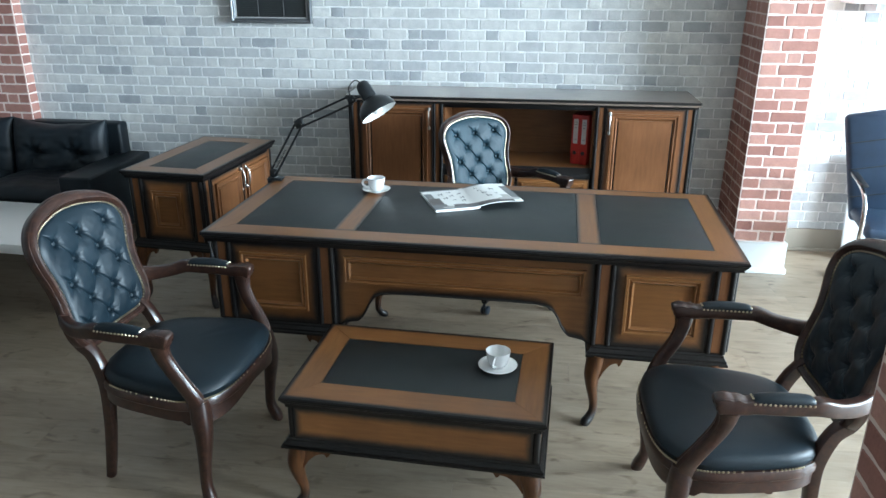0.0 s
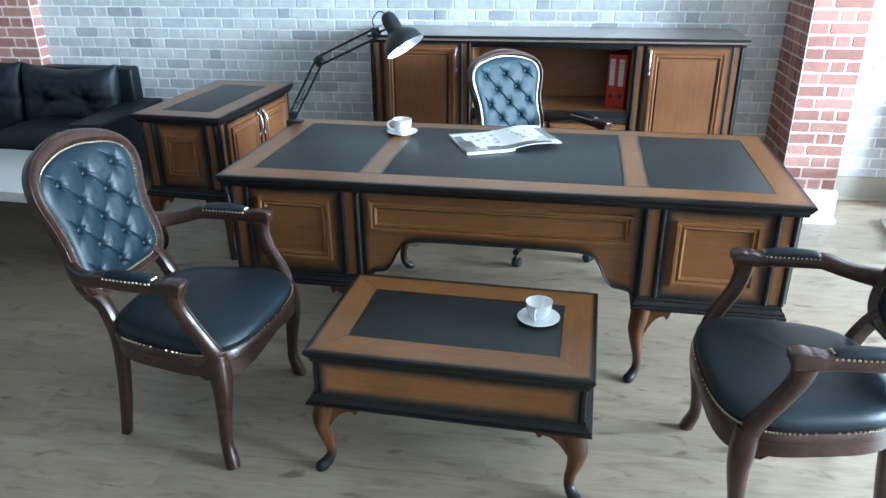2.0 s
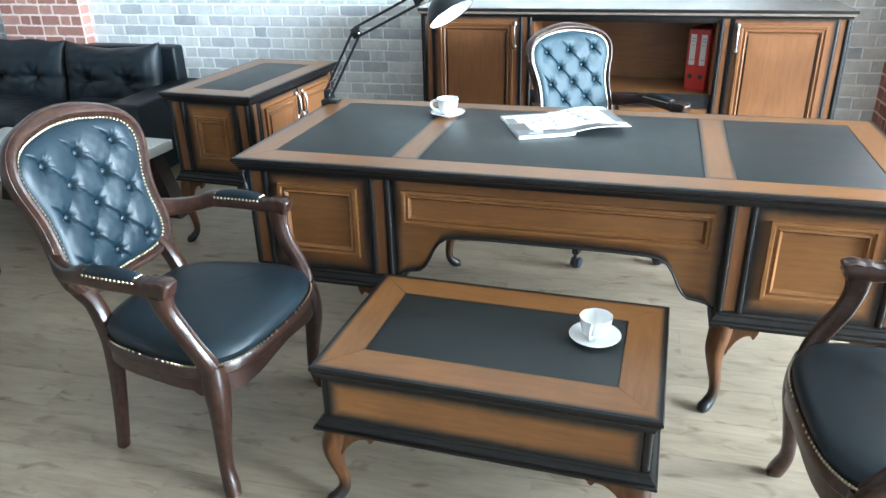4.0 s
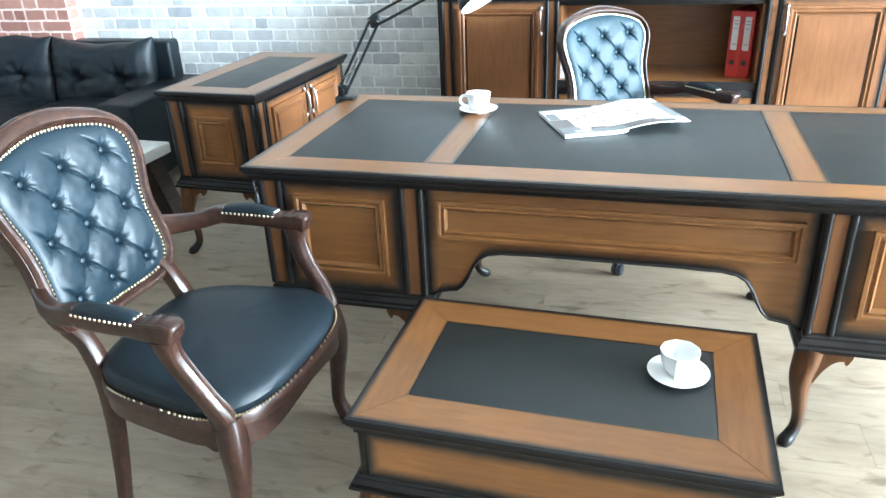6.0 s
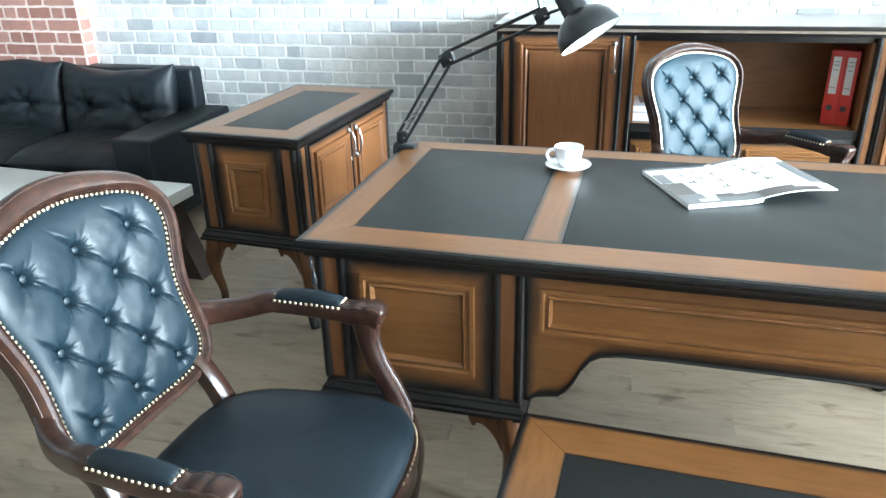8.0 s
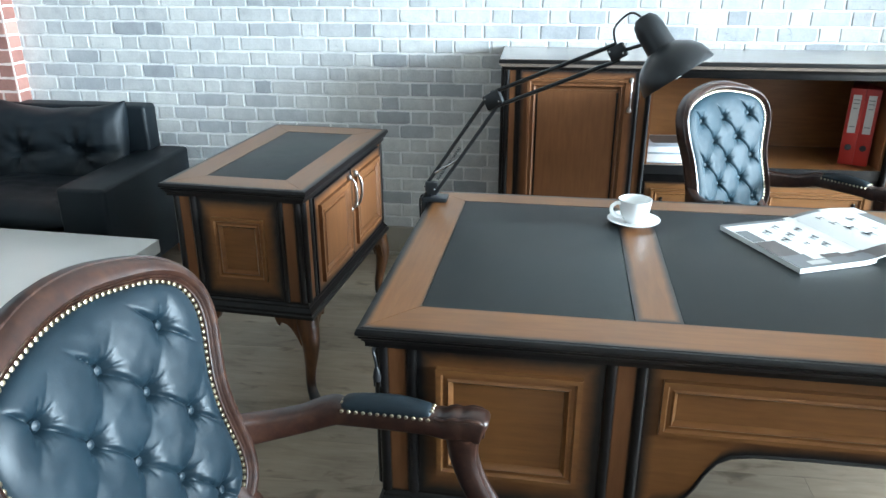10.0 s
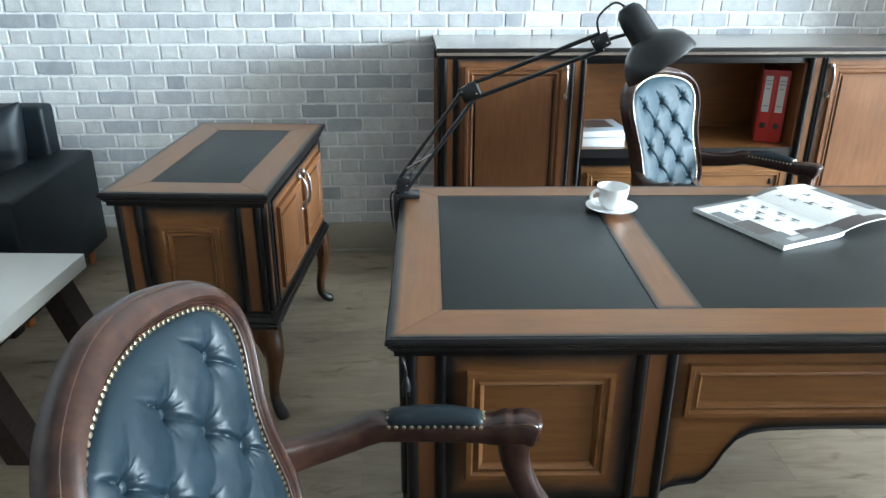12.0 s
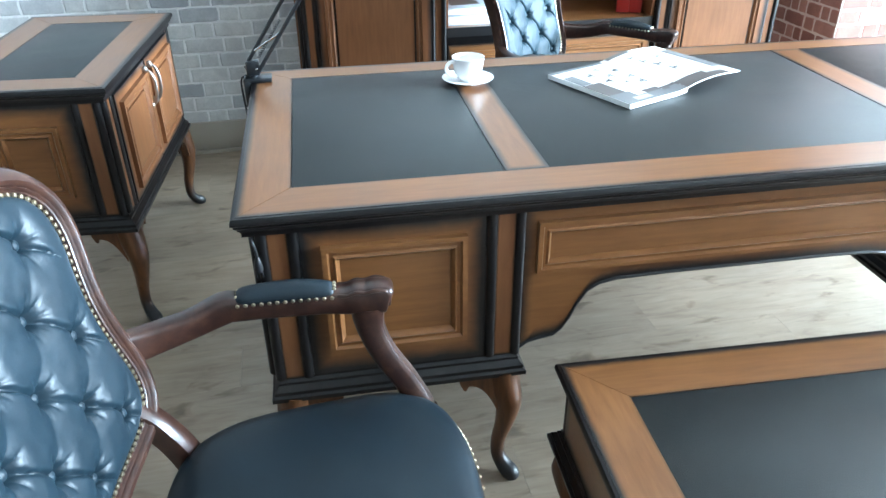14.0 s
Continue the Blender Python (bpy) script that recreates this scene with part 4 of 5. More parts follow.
cup_and_saucer(-0.928, 3.371, 0.7805, 197, 0, "white porcelain coffee cup on its saucer on the desk")
cup_and_saucer(-0.259, 2.257, 0.4675, 259, 9, "white faceted porcelain cup on its saucer on the coffee table")


def magazine():
    m = thing("magazine", pose(-0.452, 3.286, 0.7805, 0, 0, 22.4), "open glossy magazine with pictured pages lying on the desk", "magazine")
    w, h = 0.212, 0.305

    def sheet(side, thick, lift, z0):
        """One half of the open magazine; x runs from the spine outwards."""
        bm = bmesh.new()
        n = 14
        top, bot = [], []
        for i in range(n + 1):
            t = i / n
            zt = lift(t)
            for k, y in enumerate((-h / 2, h / 2)):
                top.append(bm.verts.new((side * w * t, y, z0 + zt + thick)))
                bot.append(bm.verts.new((side * w * t, y, z0 + zt)))
        for i in range(n):
            a = 2 * i
            bm.faces.new((top[a], top[a + 2], top[a + 3], top[a + 1]))
            bm.faces.new((bot[a], bot[a + 1], bot[a + 3], bot[a + 2]))
            bm.faces.new((top[a], bot[a], bot[a + 2], top[a + 2]))
            bm.faces.new((top[a + 1], top[a + 3], bot[a + 3], bot[a + 1]))
        bm.faces.new((top[0], top[1], bot[1], bot[0]))
        bm.faces.new((top[-2], bot[-2], bot[-1], top[-1]))
        return bm

    def curl(t):
        return 0.011 + 0.020 * math.sin(min(1, t * 1.15) * math.pi * 0.62) * (1 - 0.62 * t) + 0.003

    lefth = part("left_half", sheet(-1, 0.012, lambda t: 0.0008 + 0.004 * max(0, 1 - t * 5) ** 2, 0), PAPER, m)
    righth = part("right_half", sheet(1, 0.003, curl, 0), PAPER, m)

    def patch(parent, side, x0, x1, y0, y1, mt, over=0.0008):
        bm = bmesh.new()
        n = 6
        g = []
        for i in range(n + 1):
            x = x0 + (x1 - x0) * i / n
            z = (0.0128 + 0.004 * max(0, 1 - x / w * 5) ** 2 if side < 0 else curl(x / w) + 0.003) + over
            g.append([bm.verts.new((side * x, y0, z)), bm.verts.new((side * x, y1, z))])
        for a, b in zip(g, g[1:]):
            bm.faces.new((a[0], b[0], b[1], a[1]))
        part("print", bm, mt, parent)

    b = -h / 2
    patch(lefth, -1, 0.0, w, b, b + 0.040, GREYPRINT)
    patch(lefth, -1, 0.115, 0.17, b + 0.012, b + 0.034, PALEPRINT, 0.0011)
    patch(lefth, -1, 0.0, 0.055, b + 0.030, b + 0.052, PHOTO, 0.0010)
    patch(lefth, -1, w - 0.070, w, b + 0.040, b + 0.075, GREYPRINT)
    patch(lefth, -1, w - 0.062, w, b + 0.075, b + 0.170, PHOTO)
    patch(lefth, -1, w - 0.040, w - 0.004, b + 0.172, b + 0.250, GREYPRINT)
    patch(lefth, -1, 0.055, 0.110, b + 0.040, b + 0.062, PHOTO)
    patch(lefth, -1, 0.02, w, h / 2 - 0.016, h / 2, GREYPRINT)
    patch(righth, 1, 0.0, w * 0.80, b, b + 0.048, PHOTO)
    patch(righth, 1, w * 0.5, w * 0.95, b + 0.03, b + 0.062, PALEPRINT, 0.0011)
    patch(righth, 1, w * 0.82, w, b + 0.05, h / 2 - 0.05, GREYPRINT)
    patch(righth, 1, w * 0.62, w * 0.80, b + 0.05, b + 0.11, PALEPRINT)
    patch(righth, 1, 0.0, 0.09, h / 2 - 0.016, h / 2, GREYPRINT)
    rnd = random.Random(5)
    spots = [(lefth, -1, x, y) for x, y in ((0.03, 0.0), (0.035, -0.05), (0.075, 0.03), (0.08, -0.03), (0.12, 0.06), (0.11, 0.0), (0.03, 0.06), (0.075, 0.09))]
    spots += [(righth, 1, x, y) for x, y in ((0.045, 0.09), (0.05, 0.045), (0.06, 0.0), (0.07, -0.05), (0.11, 0.05), (0.12, -0.02))]
    for par, side, x, y in spots:
        # a small drawn tool: body, stem and a lighter shadow
        a = rnd.uniform(0.012, 0.02)
        patch(par, side, x, x + a * 0.35, y, y + a * 1.5, GREYPRINT, 0.0012)
        patch(par, side, x + a * 0.2, x + a * 1.2, y + a * 0.5, y + a * 0.85, GREYPRINT if rnd.random() > 0.4 else INK, 0.0014)
        patch(par, side, x + a * 0.9, x + a * 1.15, y - a * 0.5, y + a * 0.6, PALEPRINT, 0.0010)


magazine()


def desk_lamp():
    L = thing("desk_lamp", pose(-1.467, 3.492, 0.78, 0, 0, -2.0), "black jointed architect lamp clamped to the desk corner", "lamp")
    off = Vector((-1.5, 3.5, 0.78))

    def w(p):
        return Vector(p) - off

    base, elbow, wrist = Vector((-1.535, 3.519, 0.818)), Vector((-1.350, 3.440, 1.097)), Vector((-1.042, 3.317, 1.242))
    cl = box(-1.563, -1.487, 3.493, 3.545, 0.7815, 0.7945, 0.003)
    join(cl, box(-1.563, -1.544, 3.493, 3.545, 0.716, 0.7945, 0.004))
    join(cl, box(-1.563, -1.505, 3.493, 3.545, 0.716, 0.727, 0.003))
    tail = box(-1.563, -1.544, 3.501, 3.537, 0.655, 0.7165, 0.004)
    for v in tail.verts:
        v.co.x = -1.5535 + (v.co.x + 1.5535) * (0.35 + 0.65 * (v.co.z - 0.655) / 0.0615)
    join(cl, tail)
    bmesh.ops.translate(cl, vec=-off, verts=cl.verts)
    part("clamp", cl, LAMPBLACK, L)
    part("clamp_screw", join(rod(w((-1.525, 3.519, 0.66)), w((-1.525, 3.519, 0.734)), 0.005), turned(lathe([(0.014, 0), (0.014, 0.008)], 14), Matrix.Translation(w((-1.525, 3.519, 0.655))))), CHROME, L)
    part("socket", join(rod(w((-1.535, 3.519, 0.79)), w((-1.535, 3.519, 0.835)), 0.010), box(*[c for ax, o in ((0, 0.018), (1, 0.012), (2, 0.020)) for c in (w(base)[ax] - o, w(base)[ax] + o)], 0.004)), LAMPBLACK, L)

    def arms(a, b, name):
        d = (b - a).normalized()
        up = d.cross(Vector((0.39, 0.92, 0))).normalized()
        if up.z < 0:
            up = -up
        for o in (-0.019, 0.019):
            part(name, rod(w(a + up * o), w(b + up * o), 0.0056, 8), LAMPBLACK, L)
        return up

    arms(base, elbow, "lower_arm")
    arms(elbow, wrist, "upper_arm")
    for j, sz in ((elbow, 0.027), (wrist, 0.022), (base, 0.020)):
        bm = box(-sz, sz, -0.008, 0.008, -sz * 0.8, sz * 0.8, 0.005)
        part("joint", turned(bm, Matrix.Translation(w(j)) @ pose(0, 0, 0, 0, -30, -22)), LAMPBLACK, L)
        for sx in (-0.5, 0.5):
            bolt = bmesh.new()
            join_dome(bolt, Matrix.Translation(w(j)) @ pose(0, 0, 0, 0, -30, -22) @ Matrix.Translation((sx * sz * 1.3, -0.009, -sx * sz * 0.8)) @ Matrix.Rotation(radians(90), 4, "X"), 0.0035)
            part("bolt", bolt, CHROME, L)
    coil = []
    a, b = w(base.lerp(elbow, 0.10)), w(base.lerp(elbow, 0.48))
    for i in range(100):
        t = i / 99
        coil.append(a.lerp(b, t) + Vector((0.004 * math.cos(t * 110), 0.004 * math.sin(t * 110), 0)))
    part("spring", ring_sweep(coil, lambda i, n: oval(0.0013, 0.0013, 5), up=(0.3, 0.2, 0.9)), LAMPBLACK, L)
    part("strut", rod(w(base + Vector((0.012, -0.008, 0.050))), w(base.lerp(elbow, 0.40) + Vector((0.015, -0.006, -0.010))), 0.0035, 8), CHROME, L, "bare metal tension strut")
    # head
    d = Vector((0.56, -0.20, -0.80)).normalized()
    rim = Vector((-0.901, 3.271, 1.1925))
    q = (-d).to_track_quat("Z", "Y").to_matrix().to_4x4()
    m = Matrix.Translation(w(rim)) @ q
    outer = [(0.090, 0.0), (0.0905, 0.004), (0.088, 0.018), (0.080, 0.040), (0.064, 0.060), (0.044, 0.073), (0.036, 0.078), (0.035, 0.085), (0.034, 0.130), (0.030, 0.150), (0.020, 0.163), (0.002, 0.167)]
    part("shade", turned(lathe(outer, 36, True), m), LAMPBLACK, L, "black enamelled bell shade")
    inner = bmesh.new()
    prof = [(0.0885, -0.0004), (0.086, 0.014), (0.077, 0.036), (0.060, 0.055), (0.036, 0.067), (0.001, 0.069)]
    rings = [[inner.verts.new((r * math.cos(2 * math.pi * i / 32), r * math.sin(2 * math.pi * i / 32), z + 0.0015)) for i in range(32)] for r, z in prof]
    for x, y in zip(rings, rings[1:]):
        for i in range(32):
            inner.faces.new((x[i], x[(i + 1) % 32], y[(i + 1) % 32], y[i]))
    part("shade_lining", turned(inner, m), LAMPWHITE, L, "white inside of the shade")
    part("bulb", turned(lathe([(0.004, -0.003), (0.018, 0.001), (0.027, 0.016), (0.024, 0.034), (0.013, 0.05)], 18), m @ Matrix.Translation((0, 0, 0.002))), LAMPWHITE, L)
    part("head_bracket", rod(w(wrist), w(rim - d * 0.10) , 0.0045), LAMPBLACK, L)
    top = rim - d * 0.160
    cable = smooth_path([w(top), w(top + Vector((-0.03, 0, 0.012))), w(wrist + Vector((-0.012, 0, 0.055))), w(wrist + Vector((-0.004, 0, 0.012)))], 16)
    part("cable", ring_sweep(cable, lambda i, n: oval(0.0028, 0.0028, 7), up=(0, 1, 0.1)), RUBBER, L)
    drop = smooth_path([w((-1.548, 3.530, 0.795)), w((-1.572, 3.530, 0.78)), w((-1.566, 3.50, 0.70)), w((-1.545, 3.3, 0.722)), w((-1.526, 2.98, 0.726)), w((-1.512, 2.74, 0.724)), w((-1.512, 2.705, 0.730)), w((-1.506, 2.695, 0.712)), w((-1.505, 2.70, 0.69))], 40)
    part("power_cord", ring_sweep(drop, lambda i, n: oval(0.003, 0.003, 7), up=(0.2, 0.1, 1)), RUBBER, L)
    pl = lathe([(0.003, 0.0), (0.006, -0.008), (0.009, -0.024), (0.008, -0.032), (0.003, -0.034)], 12)
    for o in (-0.006, 0.006):
        join(pl, rod((o, 0, -0.033), (o, 0, -0.046), 0.0018, 6))
    part("plug", turned(pl, Matrix.Translation(w((-1.505, 2.70, 0.692)))), RUBBER, L)


desk_lamp()


# ---- things on the cabinet shelf ----
def binder(x, y):
    b = thing("ring_binder", pose(x, y, 0.6355, 0, 0, -24), "red lever-arch binder with white spine label on the shelf", "binder", "red binders")
    part("cover", box(-0.028, 0.028, -0.09, 0.13, 0, 0.318, 0.003), RED, b)
    # white label coloured grey, which puts the niche's shade into it
    part("spine_label", box(-0.015, 0.015, -0.0915, -0.0895, 0.135, 0.292, 0), PALEPRINT, b)
    for z, wd in ((0.27, 0.022), (0.255, 0.022), (0.235, 0.016), (0.16, 0.02)):
        part("label_line", box(-wd / 2, wd / 2, -0.0925, -0.0914, z, z + 0.004, 0), GREYPRINT, b)
    part("finger_hole", turned(lathe([(0.008, 0.0), (0.012, 0.0), (0.013, 0.003), (0.009, 0.004)], 18), Matrix.Translation((0, -0.090, 0.075)) @ Matrix.Rotation(radians(90), 4, "X")), INK, b)


binder(0.137, 4.73)
binder(0.188, 4.7075)


def book_stack():
    for z, t, dx, turn in ((0.6355, 0.042, 0, 0), (0.6785, 0.030, 0.004, 4)):
        b = thing("book", pose(-0.645 + dx, 4.69, z, 0, 0, turn), "thick white-edged hardback book lying flat on the shelf", "book", "stacked books")
        part("page_block", box(-0.112, 0.110, -0.105, 0.105, 0.003, t - 0.003, 0.001), PAPER, b)
        part("cover", join(box(-0.116, 0.114, -0.109, 0.109, 0, 0.003, 0.001), box(-0.116, 0.114, -0.109, 0.109, t - 0.003, t, 0.001)), BOOKCOVER, b)
        part("cover_print", box(-0.06, 0.07, -0.05, 0.09, t, t + 0.0006, 0), PHOTO, b)


book_stack()


# ---- sofas and cream table ----
def cushion(w, d, h, puff=0.03, tuft=(), sag=0.0, seed=0.0):
    """A soft cushion in the xz plane, with pulled-in buttons at tuft, wrinkles and a sagging top edge."""
    bm = bmesh.new()
    nu, nv = 60, 44
    rows = {}
    for side in (-1, 1):
        for j in range(nv + 1):
            for i in range(nu + 1):
                edge = i in (0, nu) or j in (0, nv)
                if edge and side > 0:
                    rows[side, i, j] = rows[-1, i, j]
                    continue
                u, v = math.sin((2 * i / nu - 1) * math.pi / 2), math.sin((2 * j / nv - 1) * math.pi / 2)
                x, z = u * w / 2, v * h / 2
                full = (max(0.0, 1 - abs(u) ** 5) * max(0.0, 1 - abs(v) ** 5)) ** 0.5
                y = (d / 2) * full + puff * (1 - u * u) ** 0.7 * (1 - v * v) ** 0.7
                y += full * (0.010 * noise.noise((x * 5, z * 6, seed)) + 0.006 * noise.noise((x * 11, z * 30, seed + 3)) + 0.005 * noise.noise((x * 34, z * 12, seed + 5)) * abs(u))
                for tx, tz in tuft:
                    rr, an = math.hypot(x - tx, z - tz), math.atan2(z - tz, x - tx)
                    y -= 0.050 * math.exp(-(rr / 0.045) ** 1.4) + 0.008 * math.sin(an * 7 + seed) * math.exp(-((rr - 0.06) / 0.05) ** 2)
                if tuft:
                    y -= 0.016 * math.exp(-((z - tuft[0][1]) / 0.022) ** 2) * full
                z -= sag * (1 - u * u) * max(0.0, v) ** 2 + 0.012 * noise.noise((x * 6, 0, seed + 9)) * max(0.0, v) ** 4
                rows[side, i, j] = bm.verts.new((x, side * y, z))
        for j in range(nv):
            for i in range(nu):
                q = [rows[side, i, j], rows[side, i + 1, j], rows[side, i + 1, j + 1], rows[side, i, j + 1]]
                try:
                    bm.faces.new(q if side < 0 else q[::-1])
                except ValueError:
                    pass
    return bm


def sofa(m, length, label):
    s = thing("sofa", m, label, "sofa")
    hl = length / 2
    part("seat_base", box(-hl + 0.2, hl - 0.2, -0.38, 0.36, 0.12, 0.32, 0.02), SOFALEATHER, s)
    part("back_rest", box(-hl + 0.145, hl - 0.145, 0.27, 0.39, 0.12, 0.775, 0.02, seg=3), SOFALEATHER, s)
    n = max(1, round((length - 0.4) / 0.78))
    cw = (length - 0.40) / n
    for i in range(n):
        x = -hl + 0.2 + cw * (i + 0.5)
        part("back_cushion", turned(cushion(cw - 0.004, 0.17, 0.47, 0.030, ((-cw * 0.21, -0.01), (cw * 0.21, -0.01)), (0.0, 0.045, 0.02)[i % 3], 2.0 * i), pose(x, 0.17, 0.582, -10, 0, 0)), SOFALEATHER, s)
        part("seat_cushion", turned(cushion(cw - 0.004, 0.15, 0.58, 0.02, (), 0.0, 7.0 + i), pose(x, -0.08, 0.385, 90, 0, 0)), SOFALEATHER, s)
    for k in (-1, 1):
        part("armrest", box(k * hl - (0.22 if k > 0 else 0), k * hl + (0 if k > 0 else 0.22), -0.40, 0.385, 0.10, 0.555, 0.018, seg=3), SOFALEATHER, s)
        for y in (-0.33, 0.31):
            part("foot", turned(lathe([(0.016, 0.0), (0.028, 0.105)], 10), Matrix.Translation((k * (hl - 0.07), y, 0))), AMBER, s)
    return s


sofa(pose(-3.875, 4.575, 0, 0, 0, -0.5), 1.81, "black leather sofa with loose back cushions against the brick wall")


def end_sofa():
    s = sofa(pose(-3.69, 2.576, 0, 0, 0, 174), 1.55, "black leather sofa with amber wooden feet facing the cream table")
    return s


end_sofa()


def rod_bar(a, b, wx, wy):
    """A slanting bar of rectangular section."""
    bm = bmesh.new()
    lo, hi = [], []
    for sx, sy in ((-1, -1), (1, -1), (1, 1), (-1, 1)):
        lo.append(bm.verts.new((b[0] + sx * wx, b[1] + sy * wy, b[2])))
        hi.append(bm.verts.new((a[0] + sx * wx, a[1] + sy * wy, a[2])))
    for i in range(4):
        bm.faces.new((lo[i], lo[(i + 1) % 4], hi[(i + 1) % 4], hi[i]))
    bm.faces.new(lo[::-1])
    bm.faces.new(hi)
    return bm


def cream_table():
    t = thing("low_table", pose(-3.25, 3.68, 0, 0, 0, -3.8), "low table with thick cream top and dark wooden legs", "table")
    part("top", box(-0.60, 0.57, -0.34, 0.35, 0.365, 0.42, 0.004), CREAM, t, "cream lacquered slab top")
    for sx in (-1, 1):
        for y in (-0.25, 0.27):
            part("leg", rod_bar((sx * 0.47, y, 0.366), (sx * 0.60, y, 0.0), 0.040, 0.050), DARKBROWN, t)
        part("rail", box(sx * 0.47 - 0.02, sx * 0.47 + 0.02, -0.25, 0.27, 0.29, 0.364, 0.003), DARKBROWN, t)
    part("stretcher", box(-0.5, 0.5, -0.03, 0.03, 0.28, 0.36, 0.003), DARKBROWN, t)


cream_table()


# ---- things beyond the brick pillar ----
def visitor_chair():
    c = thing("cantilever_chair", pose(1.977, 4.248, 0, 0, 0, 259.4), "blue upholstered cantilever chair with chromed steel frame", "chair")
    part("back", turned(box(-0.24, 0.24, -0.035, 0.035, 0, 0.66, 0.03, seg=3), pose(-0.21, 0, 0.42, 0, -12, 90)), BLUECLOTH, c)
    for z in (0.16, 0.33, 0.49):
        part("seam", turned(box(-0.235, 0.235, -0.037, -0.033, z, z + 0.006, 0), pose(-0.21, 0, 0.42, 0, -12, 90)), INK, c)
    part("seat", box(-0.22, 0.26, -0.24, 0.24, 0.40, 0.47, 0.03, seg=3), BLUECLOTH, c)
    for s in (-1, 1):
        q = smooth_path([(-0.25, s * 0.27, 0.66), (-0.05, s * 0.27, 0.67), (0.18, s * 0.27, 0.64), (0.26, s * 0.27, 0.54), (0.25, s * 0.27, 0.30), (0.22, s * 0.27, 0.06), (0.14, s * 0.27, 0.015), (-0.12, s * 0.27, 0.013), (-0.28, s * 0.27, 0.013)], 50)
        part("frame_tube", ring_sweep(q, lambda i, n: oval(0.0125, 0.0125, 10), up=(0, 1, 0)), CHROME, c)
        part("arm_cover", box(-0.16, 0.16, s * 0.27 - 0.02, s * 0.27 + 0.02, 0.675, 0.695, 0.008), RUBBER, c)
    part("cross_tube", rod((-0.28, -0.27, 0.013), (-0.28, 0.27, 0.013), 0.0125), CHROME, c)


visitor_chair()
bm = box(-0.22, 0.22, -0.011, 0.011, 0, 0.70, 0.003)
solo("leaning_board", bm, WHITEPAINT, pose(2.125, 4.80, 0.003, -8, 0, 0), "white board leaning against the grey brick wall", "board")
s = thing("wall_shelf", pose(2.02, 4.86, 1.63), "white wall shelf on two brackets", "shelf")
part("board", box(-0.35, 0.6, -0.12, 0.115, 0, 0.03, 0.003), WHITEPAINT, s)
for x in (-0.2, 0.45):
    part("bracket", box(x, x + 0.02, -0.06, 0.115, -0.05, 0, 0.002), WHITEPAINT, s)


def picture():
    p = thing("framed_board", pose(-1.958, 4.952, 1.467), "black lined board in an ornate antique silver frame on the wall", "picture")
    w, h = 0.565, 0.80
    prof = [(0, 0), (0, 0.02), (-0.006, 0.028), (-0.014, 0.026), (-0.020, 0.018), (-0.028, 0.022), (-0.034, 0.012), (-0.036, 0.0)]
    part("frame", turned(sweep_rect(-w / 2, w / 2, -h / 2, h / 2, prof), Matrix.Translation((0, 0, h / 2)) @ Matrix.Rotation(radians(90), 4, "X")), SILVER, p)
    beads = bmesh.new()
    for i in range(66):
        x = -w / 2 + 0.01 + (w - 0.02) * i / 65
        for z in (0.011, h - 0.011):
            join_dome(beads, Matrix.Translation((x, -0.026, z)) @ Matrix.Rotation(radians(90), 4, "X"), 0.0042)
    for i in range(88):
        z = 0.012 + (h - 0.024) * i / 87
        for x in (-w / 2 + 0.011, w / 2 - 0.011):
            join_dome(beads, Matrix.Translation((x, -0.026, z)) @ Matrix.Rotation(radians(90), 4, "X"), 0.0042)
    tagged(part("frame_beads", beads, CHROME, p), kind="stuff")
    part("fillet", turned(sweep_rect(-w / 2 + 0.034, w / 2 - 0.034, -h / 2 + 0.034, h / 2 - 0.034, [(0, 0), (0, 0.012), (-0.006, 0.012), (-0.006, 0)]), Matrix.Translation((0, 0, h / 2)) @ Matrix.Rotation(radians(90), 4, "X")), PALEPRINT, p)
    part("board", box(-w / 2 + 0.03, w / 2 - 0.03, -0.006, 0.0, 0.03, h - 0.03, 0), BOARDBLACK, p)
    for x in (-0.088, 0.088):
        part("column_line", box(x - 0.002, x + 0.002, -0.008, -0.006, 0.04, h - 0.04, 0), GREYLINE, p)
    rows = bmesh.new()
    for i in range(58):
        z = 0.05 + i * 0.012
        for x in (-0.176, 0.0, 0.176):
            box(x - 0.075, x + 0.075, -0.0068, -0.006, z, z + 0.003, 0, rows)
    tagged(part("written_rows", rows, mat("dark_grey_rows", (0.045, 0.05, 0.05), 0.5)[0], p), kind="stuff")


picture()


# ---- the room ----
def slab(name, x0, x1, y0, y1, z0, z1, material, label, category):
    return solo(name, box(x0, x1, y0, y1, z0, z1, 0), material, Matrix.Identity(4), label, category, kind="structure", smooth=False)


floor = slab("floor", ROOM_W - 0.2, ROOM_E + 0.2, ROOM_S - 0.2, ROOM_N + 0.3, -0.15, -0.012, DARKBROWN, "greige oak laminate plank floor", "floor")
slab("ceiling", ROOM_W - 0.2, ROOM_E + 0.2, ROOM_S - 0.2, ROOM_N + 0.3, ROOM_H, ROOM_H + 0.15, WALLPAINT, "plain white ceiling", "ceiling")
wall_north = slab("wall_north", ROOM_W - 0.2, ROOM_E + 0.2, ROOM_N, ROOM_N + 0.2, -0.01, ROOM_H, MORTAR, "pale grey brick wall with white joints", "wall")
# added out of view to close the room, dark to limit fill light
slab("wall_west", ROOM_W - 0.2, ROOM_W, ROOM_S, ROOM_N, -0.01, ROOM_H, UNSEENWALL, "unseen dark grey wall closing the room", "wall")


